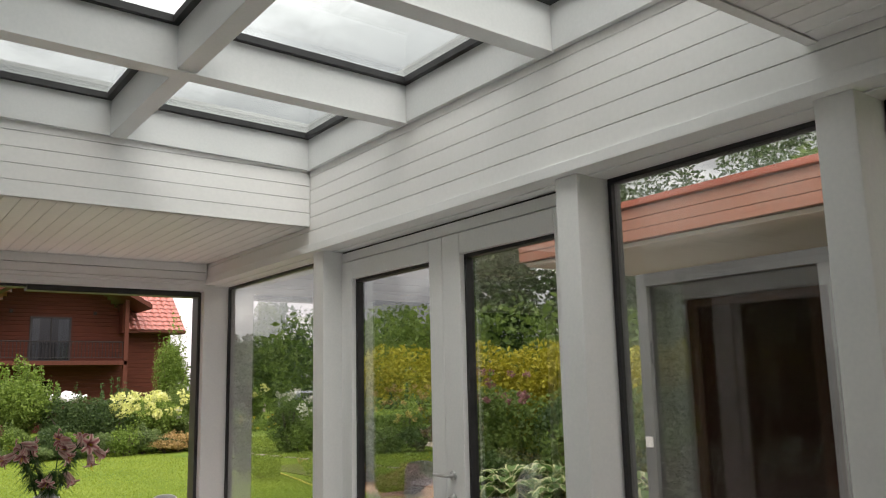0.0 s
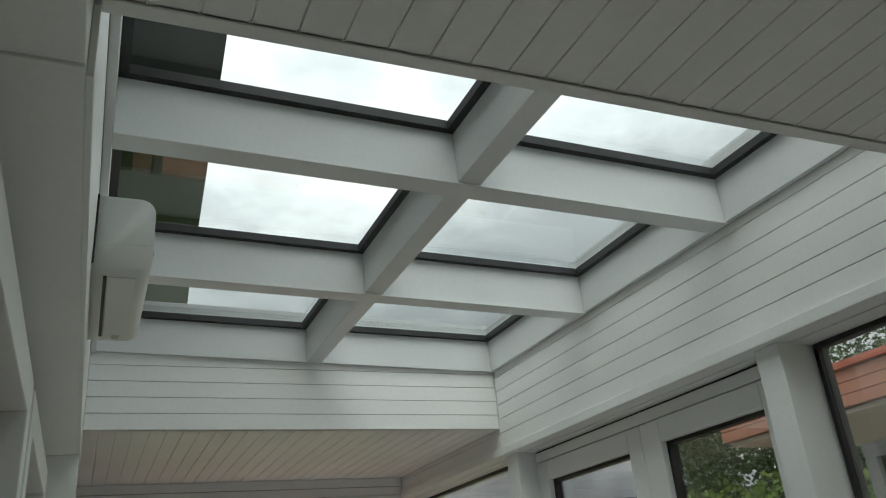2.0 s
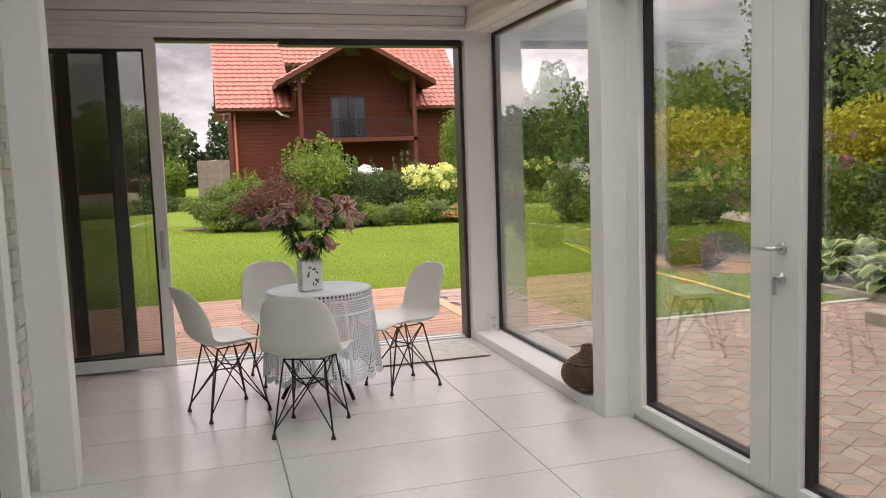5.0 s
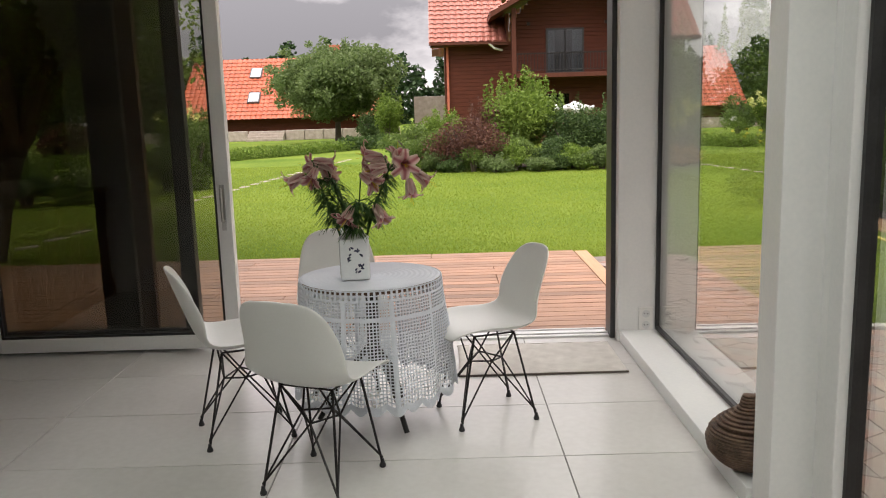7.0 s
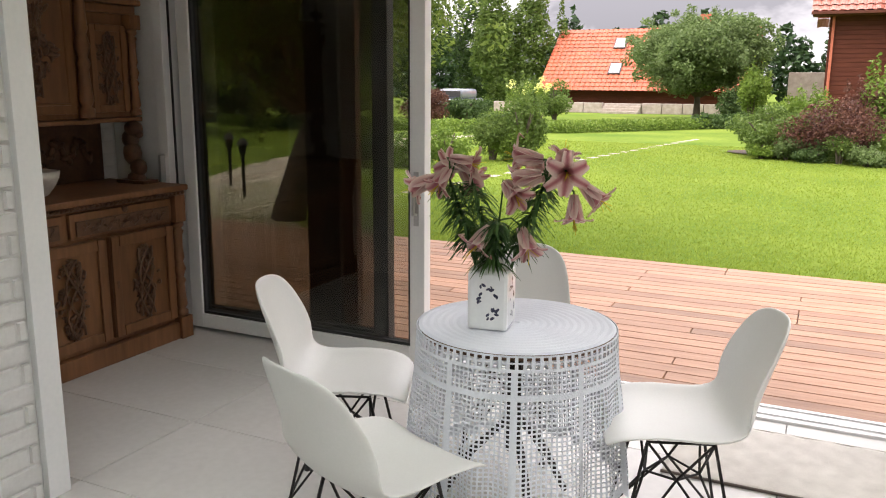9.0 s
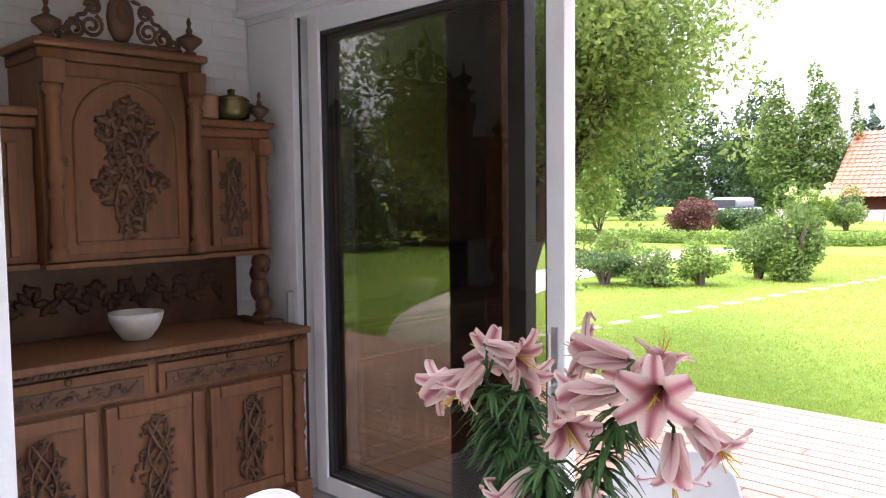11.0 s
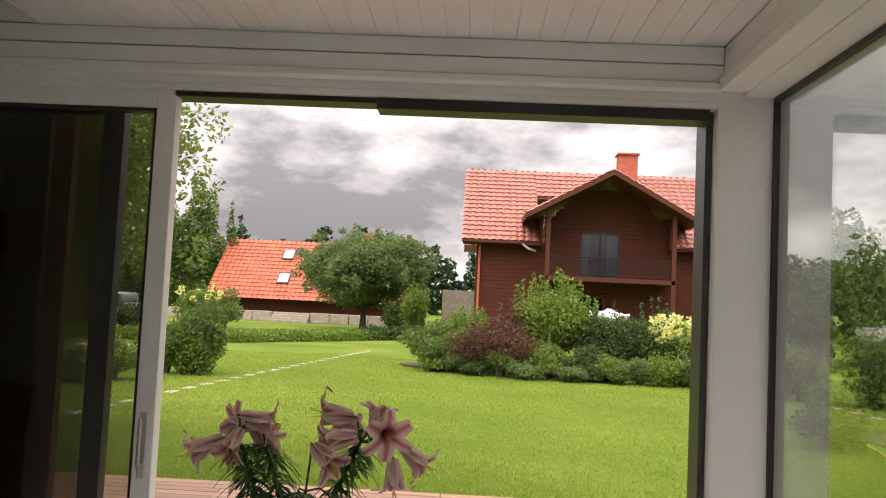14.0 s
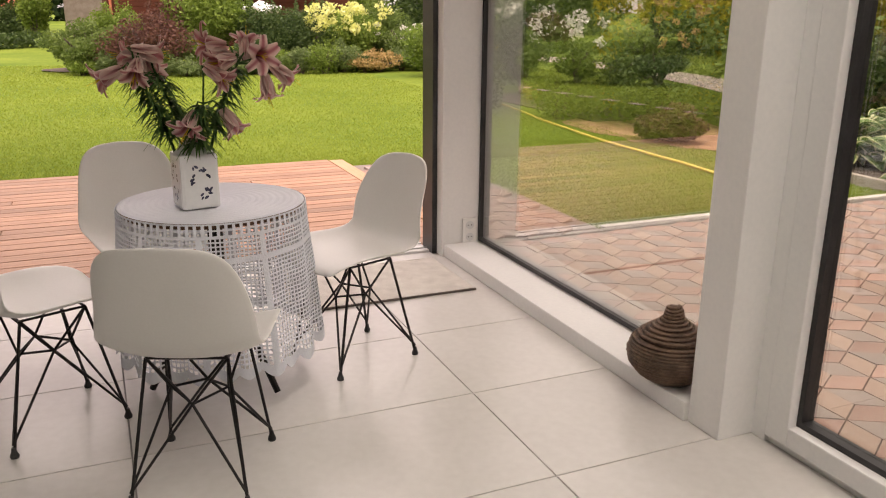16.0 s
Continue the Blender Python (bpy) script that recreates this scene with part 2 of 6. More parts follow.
# ---- small tools ----
def box(bm, x0, x1, y0, y1, z0, z1, bevel=0.0):
    r = bmesh.ops.create_cube(bm, size=1)
    vs = r["verts"]
    for v in vs:
        v.co = Vector(((x0 + x1) / 2 + v.co.x * (x1 - x0), (y0 + y1) / 2 + v.co.y * (y1 - y0), (z0 + z1) / 2 + v.co.z * (z1 - z0)))
    if bevel:
        es = list({e for v in vs for e in v.link_edges})
        bmesh.ops.bevel(bm, geom=es, offset=bevel, segments=2, affect="EDGES", profile=0.6)
    return vs


def part(name, bm, material, parent=None, label="", smooth=False):
    me = bpy.data.meshes.new(name)
    bm.to_mesh(me)
    bm.free()
    me.materials.append(material)
    if smooth:
        me.shade_smooth()
    ob = new(name, me)
    if parent is not None:
        ob.parent = parent
    if label:
        tagged(ob, label)
    return ob


def bx(name, x0, x1, y0, y1, z0, z1, material, parent=None, bevel=0.004, label=""):
    bm = bmesh.new()
    box(bm, x0, x1, y0, y1, z0, z1, bevel)
    return part(name, bm, material, parent, label)


def thing(name, at, label, category, group="", kind=""):
    ob = new(name)
    ob.location = at
    return tagged(ob, label, category, group, kind)


def tube(bm, pts, r, n=8, caps=True):
    """A round bar along points; r is one radius or one for each point."""
    pts = [Vector(p) for p in pts]
    rs = r if isinstance(r, (list, tuple)) else [r] * len(pts)
    rings = []
    side = None
    for i, p in enumerate(pts):
        d = (pts[min(i + 1, len(pts) - 1)] - pts[max(i - 1, 0)]).normalized()
        if side is None:
            side = d.orthogonal().normalized()
        side = (side - d * side.dot(d)).normalized()
        up = d.cross(side)
        rings.append([bm.verts.new(p + (side * math.cos(a) + up * math.sin(a)) * rs[i]) for a in (2 * math.pi * k / n for k in range(n))])
    for a, b in zip(rings, rings[1:]):
        for k in range(n):
            bm.faces.new((a[k], a[(k + 1) % n], b[(k + 1) % n], b[k]))
    if caps:
        bm.faces.new(rings[0][::-1])
        bm.faces.new(rings[-1])


def lathe(bm, prof, n=24, at=(0, 0, 0)):
    """A turned body from (radius, height) pairs."""
    o = Vector(at)
    rings = []
    for r, z in prof:
        rings.append([bm.verts.new(o + Vector((r * math.cos(2 * math.pi * k / n), r * math.sin(2 * math.pi * k / n), z))) for k in range(n)])
    for a, b in zip(rings, rings[1:]):
        for k in range(n):
            bm.faces.new((a[k], a[(k + 1) % n], b[(k + 1) % n], b[k]))
    bm.faces.new(rings[0][::-1])
    bm.faces.new(rings[-1])


def quads(name, vs, fs, material, parent=None, label=""):
    me = bpy.data.meshes.new(name)
    me.from_pydata(vs, [], fs)
    me.materials.append(material)
    me.update()
    ob = new(name, me)
    if parent is not None:
        ob.parent = parent
    if label:
        tagged(ob, label)
    return ob


# ---- the room ----
XL, XR, YB = -2.70, 0.0, -9.2
ZC, ZS, ZG = 2.69, 3.095, 3.34
S = dict(kind="structure")
floor = tagged(bx("floor", -3.3, 0.30, YB, 0.06, -0.12, -0.006, GROUT, bevel=0), "large pale grey porcelain floor tiles with thin joints", "floor", **S)

bx("floor_niche", -4.5, -3.3, -2.1, 0.06, -0.12, -0.006, GROUT, floor, 0)


def boards(bm, axis, a0, a1, b0, b1, at, thick, pitch, gap=0.0032, face=1):
    """Tongue-and-groove boards. axis 'y': ceiling boards along y; 'wx'/'wy': wall boards along y or x, stacked in z."""
    k = a0
    while k < a1 - 0.01:
        e = min(k + pitch, a1)
        if axis == "y":
            box(bm, k + gap / 2, e - gap / 2, b0, b1, at, at + thick, 0.003)
        elif axis == "x":
            box(bm, b0, b1, k + gap / 2, e - gap / 2, at, at + thick, 0.003)
        elif axis == "wx":
            box(bm, min(at, at + thick * face), max(at, at + thick * face), b0, b1, k + gap / 2, e - gap / 2, 0.003)
        else:
            box(bm, b0, b1, min(at, at + thick * face), max(at, at + thick * face), k + gap / 2, e - gap / 2, 0.003)
        k = e


bm = bmesh.new()
boards(bm, "y", -2.91, 0.0, -2.17, -0.118, ZC, 0.015, 0.097)
boards(bm, "y", -2.91, 0.0, YB, -5.936, ZC, 0.015, 0.097)
box(bm, -2.93, 0.25, -2.16, 0.1, ZC + 0.005, ZC + 0.05)
box(bm, -3.2, 0.25, YB, -5.93, ZC + 0.005, ZC + 0.05)
tagged(part("ceiling", bm, PANEL), "white tongue-and-groove board ceiling", "ceiling", **S)
bm = bmesh.new()
boards(bm, "x", -2.15, -0.118, -4.44, -2.91, 2.80, 0.015, 0.097)
box(bm, -4.5, -2.90, -2.2, 0.1, 2.812, 2.85)
box(bm, -2.925, -2.91, -2.15, -0.12, ZC, 2.81)
tagged(part("ceiling_niche", bm, PANEL), "raised white board ceiling over the sideboard niche", "ceiling", **S)

tagged(bx("trim_skylight_edge", XL, 0.0, -5.955, -5.915, ZC - 0.006, ZC + 0.004, PANEL, bevel=0.002), "white edge trim of the roof light", "trim", **S)
# roof-light box
sky_wall_n = tagged(bx("wall_skylight_north", XL - 0.02, 0.02, -2.155, -2.13, ZC, 3.45, WHITE, bevel=0), "white boarded upstand of the roof light", "wall", **S)
sky_wall_s = tagged(bx("wall_skylight_south", XL - 0.02, 0.02, -5.96, -5.935, ZC, 3.45, WHITE, bevel=0), "white boarded upstand of the roof light", "wall", **S)


def wall_boards(parent, axis, z0, z1, b0, b1, at, face, pitch):
    k = z0
    while k < z1 - 0.02:
        e = min(k + pitch, z1)
        bm = bmesh.new()
        boards(bm, axis, k, e, b0, b1, at, 0.014, pitch, face=face)
        part("board", bm, PANEL, parent)
        k = e


wall_boards(sky_wall_n, "wy", ZC, ZS + 0.085, XL, 0.0, -2.155, -1, 0.0985)
wall_boards(sky_wall_s, "wy", ZC, ZS + 0.085, XL, 0.0, -5.935, 1, 0.0985)

wall_east = tagged(bx("wall_east", 0.015, 0.34, YB, 0.2, 2.515, 3.45, WHITE, bevel=0.003), "white boarded head wall over the glazing", "wall", **S)
wall_boards(wall_east, "wx", 2.558, ZS, YB, -2.169, 0.015, -1, 0.0985)
wall_boards(wall_east, "wx", 2.558, ZC, -2.169, -0.12, 0.015, -1, 0.0985)
bx("lip", -0.02, 0.10, YB, -0.13, 2.50, 2.556, WHITE, wall_east)
bx("head_lining", 0.10, 0.33, YB, -0.05, 2.495, 2.517, WHITE, wall_east, 0.002)

wall_west = tagged(bx("wall_west", -3.2, -2.715, -5.96, -2.13, 2.52, 3.45, WHITE, bevel=0.003), "white boarded beam below the roof light", "wall", **S)
wall_boards(wall_west, "wx", ZC, ZS + 0.066, -5.935, -2.155, -2.715, 1, 0.0985)
bx("beam_face", -2.715, -2.70, -5.935, -1.9, 2.52, ZC - 0.004, WHITE, wall_west, 0.003)
bx("beam_back", -3.2, -2.715, YB, -5.97, 2.52, 2.70, WHITE, wall_west, 0.003)

# liner and glazing of the roof light
def skylight():
    sk = thing("skylight", (0, 0, ZS), "six-pane roof light with grey-white ribs and black gaskets", "skylight", kind="structure")
    z0 = 0.0
    h = ZG - ZS
    y0, y1 = -5.935, -2.17
    bx("rim", XL, -0.0, y1 - 0.03, y1, z0, h + 0.1, LINER, sk, 0.003)
    bx("rim", XL, -0.0, y0, y0 + 0.03, z0, h + 0.1, LINER, sk, 0.003)
    bx("rim", XL, XL + 0.03, y0 + 0.03, y1 - 0.03, z0, h + 0.1, LINER, sk, 0.003)
    bx("rim", -0.03, 0.0, y0 + 0.03, y1 - 0.03, z0, h + 0.1, LINER, sk, 0.003)
    xm = -1.335
    cross = (-3.43, -4.67)
    ys = [y0 + 0.03, cross[1], cross[0], y1 - 0.03]
    for i in range(3):
        bx("rib", xm - 0.05, xm + 0.05, ys[i] + (0.045 if i else 0), ys[i + 1] - (0.045 if i < 2 else 0), z0, h, LINER, sk, 0.004)
    for y in cross:
        bx("cross_rib", XL + 0.03, -0.03, y - 0.045, y + 0.045, z0 - 0.002, h, LINER, sk, 0.004)
        bx("bead", XL + 0.03, -0.03, y - 0.055, y + 0.055, z0 - 0.012, z0 - 0.002, LINER, sk, 0.003)
    xs = [(XL + 0.03, xm - 0.05), (xm + 0.05, -0.03)]
    for i in range(3):
        a = ys[i] + (0.045 if i else 0)
        b = ys[i + 1] - (0.045 if i < 2 else 0)
        for x0, x1 in xs:
            p = bx("pane", x0, x1, a, b, h + 0.02, h + 0.03, GLASSS, sk, 0)
            bm = bmesh.new()
            g = 0.035
            box(bm, x0, x1, a, a + g, h - 0.02, h + 0.018)
            box(bm, x0, x1, b - g, b, h - 0.02, h + 0.018)
            box(bm, x0, x0 + g, a + g, b - g, h - 0.02, h + 0.018)
            box(bm, x1 - g, x1, a + g, b - g, h - 0.02, h + 0.018)
            part("gasket", bm, RUBBER, sk)
    # the roof falls towards the east for drainage
    for ob in sk.children:
        for v in ob.data.vertices:
            v.co.z -= 0.024 * v.co.x
    return sk


skylight()

# north wall: head over the sliding doors
wall_north = tagged(bx("wall_north", -4.5, 0.30, -0.06, 0.2, 2.47, 2.86, WHITE, bevel=0.003), "white panelled wall above the sliding doors", "wall", **S)
for z0, z1 in ((2.535, 2.61), (2.612, 2.69), (2.692, 2.80)):
    bx("board", -4.43, 0.0 if z1 < 2.7 else -2.93, -0.118, -0.06, z0 + 0.003, z1 - 0.001, PANEL, wall_north, 0.003)
bx("lip", -4.43, 0.0, -0.135, -0.06, 2.505, 2.533, WHITE, wall_north)
bx("track", -4.1, 0.0, -0.055, 0.18, 2.445, 2.47, WHITE, wall_north, 0.003)
bx("track_slot", -1.46, -0.03, -0.03, 0.10, 2.395, 2.444, RUBBER, wall_north, 0.002)
bx("track_slot", -2.36, -1.462, -0.02, 0.10, 2.42, 2.444, RUBBER, wall_north, 0.002)
bx("corner_jamb", 0.0, 0.26, -0.055, 0.20, 0.0, 2.495, WHITE, wall_north)
bx("jamb_dark", -0.03, 0.0, 0.02, 0.17, 0.0, 2.445, ANTHRA, wall_north, 0.002)
bx("jamb_west", -4.43, -4.0, -0.055, 0.20, 0.0, 2.47, WHITE, wall_north)
bx("architrave", -4.06, -3.99, -0.075, -0.055, 0.0, 2.47, WHITE, wall_north)
bx("sill", -4.0, -0.03, 0.06, 0.24, -0.10, 0.012, WHITE, wall_north)
bx("rail", -4.0, -0.03, 0.10, 0.115, 0.012, 0.02, STEEL, wall_north, 0.001)
bx("rail", -4.0, -0.03, 0.19, 0.205, 0.012, 0.02, STEEL, wall_north, 0.001)

# east glazing: posts
def post(y0, y1, x0=0.03, x1=0.30):
    return tagged(bx("post", x0, x1, y0, y1, 0, 2.5, WHITE, bevel=0.005), "white painted square timber post", "post", "posts of the glazed wall", "structure")


for a, b in ((-2.32, -2.17), (-4.77, -4.63), (-6.04, -5.90), (-7.6, -7.45)):
    post(a, b)


def fixed_window(name, y0, y1, z0, label):
    w = thing(name, (0.24, (y0 + y1) / 2, z0), label, "window", kind="structure")
    h, k = 2.495 - z0, (y1 - y0) / 2
    g = 0.022
    for nm, a, b, c, d in (("frame_top", -k, k, h - g, h), ("frame_bottom", -k, k, 0, g), ("frame_side", -k, -k + g, g, h - g), ("frame_side", k - g, k, g, h - g)):
        bx(nm, -0.012, 0.05, a, b, c, d, RUBBER, w, 0.002)
    p = bx("pane", 0.0, 0.008, -k + g, k - g, g, h - g, GLASS, w, 0)
    p.visible_shadow = False
    return w


fixed_window("window_1", -2.165, -0.057, 0.075, "tall fixed window with a thin black gasket")
bx("window_ledge", 0.012, 0.32, -2.168, -0.058, 0.0, 0.072, WHITE, wall_east, 0.006)
fixed_window("window_2", -5.895, -4.775, 0.02, "tall fixed window beside the garden doors")
fixed_window("window_3", -7.445, -6.045, 0.02, "tall fixed window near the back of the room")
fixed_window("window_4", -9.15, -7.605, 0.02, "tall fixed window near the back of the room")


def lever(parent, x, y, z, s=-1):
    """A lever handle and a lock plate, standing out along x; s turns the lever along y."""
    bm = bmesh.new()
    lathe(bm, [(0.026, 0), (0.026, 0.008)], 16)
    tube(bm, [(0, 0, 0), (0, 0, 0.05)], 0.009)
    tube(bm, [(0, 0, 0.05), (0, 0.03 * s, 0.055), (0, 0.12 * s, 0.052)], 0.009)
    bmesh.ops.transform(bm, matrix=Matrix.Translation((x, y, z)) @ Matrix.Rotation(radians(-90), 4, "Y"), verts=bm.verts)
    part("door_handle", bm, STEEL, parent, "brushed steel lever handle", True)
    bm = bmesh.new()
    lathe(bm, [(0.024, 0), (0.024, 0.01), (0.012, 0.012), (0.012, 0.03)], 16)
    bmesh.ops.transform(bm, matrix=Matrix.Translation((x, y, z - 0.12)) @ Matrix.Rotation(radians(-90), 4, "Y"), verts=bm.verts)
    part("lock", bm, STEEL, parent, "steel lock cylinder with a key", True)
    bm = bmesh.new()
    box(bm, x - 0.045, x - 0.02, y - 0.002, y + 0.002, z - 0.128, z - 0.112)
    box(bm, x - 0.04, x - 0.036, y - 0.012, y + 0.012, z - 0.185, z - 0.13)
    part("key", bm, STEEL, parent)


def french_door(name, y0, y1, g0, g1, handle=None):
    """One leaf between y0 and y1 with glass between g0 and g1."""
    d = thing(name, (0.20, (y0 + y1) / 2, 0.0), "white garden door leaf with one tall glass pane", "door", "pair of garden doors", "structure")
    o = (y0 + y1) / 2
    for nm, a, b, c, e in (("rail", g0, g1, 0.03, 0.10), ("rail", g0, g1, 2.29, 2.412), ("stile", y0, g0, 0.03, 2.412), ("stile", g1, y1, 0.03, 2.412)):
        bx(nm, -0.035, 0.06, a - o, b - o, c, e, WHITE, d, 0.006)
    g = 0.02
    bm = bmesh.new()
    for a, b, c, e in ((g0, g1, 0.10, 0.10 + g), (g0, g1, 2.29 - g, 2.29), (g0, g0 + g, 0.1 + g, 2.29 - g), (g1 - g, g1, 0.1 + g, 2.29 - g)):
        box(bm, 0.0, 0.05, a - o, b - o, c, e)
    part("gasket", bm, RUBBER, d)
    p = bx("pane", 0.03, 0.038, g0 + g - o, g1 - g - o, 0.1 + g, 2.29 - g, GLASS, d, 0)
    p.visible_shadow = False
    if handle:
        lever(d, -0.035, handle - o, 1.065, 1)
    return d


french_door("door_1", -3.53, -2.385, -3.40, -2.475)
french_door("door_2", -4.59, -3.534, -4.47, -3.70, -3.60)
bm = bmesh.new()
box(bm, 0.175, 0.30, -4.63, -2.32, 2.419, 2.483, 0.004)
box(bm, 0.175, 0.30, -2.38, -2.32, 0, 2.417, 0.004)
box(bm, 0.175, 0.30, -4.63, -4.595, 0, 2.417, 0.004)
box(bm, 0.19, 0.32, -4.594, -2.381, -0.02, 0.026, 0.003)
part("door_frame", bm, WHITE, wall_east)
bx("head_gasket", 0.185, 0.30, -4.63, -2.32, 2.484, 2.494, RUBBER, wall_east, 0.001)


# sliding doors of the north wall
def sliding(name, x0, x1, y, frame_mat, glass, handle=0, label=""):
    d = thing(name, ((x0 + x1) / 2, y, 0.02), label, "door", kind="structure")
    k, h, f = (x1 - x0) / 2, 2.43, 0.085
    for nm, a, b, c, e in (("rail", -k + f, k - f, 0, f), ("rail", -k + f, k - f, h - f, h), ("stile", -k, -k + f, 0, h), ("stile", k - f, k, 0, h)):
        bx(nm, a, b, -0.035, 0.035, c, e, frame_mat, d, 0.005)
    g = 0.016
    bm = bmesh.new()
    for a, b, c, e in ((-k + f, k - f, f, f + g), (-k + f, k - f, h - f - g, h - f), (-k + f, -k + f + g, f + g, h - f - g), (k - f - g, k - f, f + g, h - f - g)):
        box(bm, a, b, -0.02, 0.03, c, e)
    part("gasket", bm, RUBBER, d)
    p = bx("pane", -k + f + g, k - f - g, -0.004, 0.004, f + g, h - f - g, glass, d, 0)
    p.visible_shadow = False
    if handle:
        bm = bmesh.new()
        box(bm, k - 0.06, k - 0.03, -0.042, -0.035, 0.74, 1.02, 0.003)
        tube(bm, [(k - 0.045, -0.037, 0.80), (k - 0.045, -0.075, 0.80), (k - 0.045, -0.075, 1.0)], 0.008)
        part("door_handle", bm, STEEL, d, "steel pull handle")
    return d


sliding("door_3", -3.93, -2.345, 0.015, WHITE, GLASSL, 1, "white sliding patio door leaf slid open over the fixed one")
sliding("door_4", -4.0, -2.62, 0.125, ANTHRA, GLASSD, 0, "anthracite-framed sliding door leaf with dark tinted glass")

bx("gap_strip", -3.955, -3.946, -0.062, -0.05, 0.02, 2.44, RUBBER, wall_north, 0.002)
bx("jamb_handle", -4.035, -4.015, -0.115, -0.075, 0.90, 1.06, STEEL, wall_north, 0.005, "steel handle on the door jamb")
# west side
wall_niche = tagged(bx("wall_niche", -4.6, -4.44, -2.2, 0.2, 0.0, 2.86, BRICKJ, bevel=0), "white painted brick wall behind the sideboard", "wall", **S)
wall_niche_s = tagged(bx("wall_niche_south", -4.44, -2.955, -2.05, -1.765, 0.0, 2.80, BRICKW, bevel=0), "white painted wall closing the niche", "wall", **S)
wall_brick = tagged(bx("wall_brick", -3.1, -2.95, -2.65, -1.76, 0.0, 2.69, BRICKJ, bevel=0), "white painted brick wall with a white corner post", "wall", **S)
bx("corner_board", -2.952, -2.92, -1.85, -1.76, 0.0, 2.69, WHITE, wall_brick, 0.004)
tagged(bx("post", -2.87, -2.705, -2.33, -2.17, 0, 2.52, WHITE, bevel=0.006), "white painted square timber post", "post", **S)
bx("fuse_strip", -2.95, -2.93, -2.35, -2.33, 1.7, 1.9, ANTHRA, wall_brick, 0.003)


def inner_window(y0, y1):
    w = thing("window_inner", (-2.9, (y0 + y1) / 2, 0.0), "white cased house window with a brown timber frame", "window", "house windows of the west wall", "structure")
    k = (y1 - y0) / 2
    for nm, a, b, c, e in (("casing", -k, -k + 0.13, 0, 2.38), ("casing", k - 0.13, k, 0, 2.38), ("casing", -k + 0.13, k - 0.13, 2.25, 2.38)):
        bx(nm, -0.12, 0.06, a, b, c, e, WHITE, w, 0.005)
    for nm, a, b, c, e in (("frame", -k + 0.13, -k + 0.2, 0.0, 2.25), ("frame", k - 0.2, k - 0.13, 0, 2.25), ("frame", -k + 0.2, k - 0.2, 2.18, 2.25), ("frame", -k + 0.2, k - 0.2, 0, 0.09)):
        bx(nm, -0.12, -0.02, a, b, c, e, OAKD, w, 0.004)
    # Pane tint carries the dark of the room; only a white wall stands behind.
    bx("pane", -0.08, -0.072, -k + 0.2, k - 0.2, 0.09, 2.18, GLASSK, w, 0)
    return w


inner_window(-4.25, -2.65)
inner_window(-5.95, -4.35)
tagged(bx("wall_west_house", -3.5, -3.2, YB, -2.06, 0, 2.52, WHITE, bevel=0), "plain white house wall inside", "wall", **S)
tagged(bx("wall_west_back", -3.2, -2.9, YB, -6.0, 0, 2.52, WHITE, bevel=0), "plain white wall", "wall", **S)
tagged(bx("wall_south", -3.5, 0.34, YB - 0.15, YB, 0, 2.9, WHITE, bevel=0), "plain white end wall", "wall", **S)

# upper storey of the house beside the roof light
upper = tagged(bx("house_upper_wall", -6.5, -3.3, -9.3, 0.1, 3.5, 6.0, REDWOOD, bevel=0), "reddish timber upper storey seen through the roof light", "house wall", **S)
bm = bmesh.new()
for v in box(bm, -6.5, -2.0, -9.3, 2.5, 4.60, 4.72):
    if v.co.x > -3:
        v.co.x = -2.5 if v.co.y < 0 else -1.76
part("eave", bm, ANTHRA, upper)
bx("lower_roof", -6.5, -2.72, -9.35, 0.2, 3.455, 3.5, ANTHRA, upper, 0)
bx("lower_roof", -2.72, 0.6, -2.1, 0.5, 3.0, 3.05, ANTHRA, upper, 0)
bx("lower_roof", -2.72, 0.6, -9.35, -6.0, 3.0, 3.05, ANTHRA, upper, 0)
# ---- outdoors: ground ----
ground = tagged(quads("ground", [(-600, -600, -0.14), (600, -600, -0.14), (600, 600, -0.14), (-600, 600, -0.14)], [(0, 1, 2, 3)], LAWN), "mown green garden lawn", "lawn", **S)
deck = tagged(bx("deck", -12, 0.42, 0.25, 3.42, -0.135, -0.075, UNDER, bevel=0), "oiled hardwood decking with boards running along the house", "deck", **S)
bx("border_board", 0.29, 0.42, 0.26, 3.42, -0.074, -0.045, DECKL, deck, 0.003)


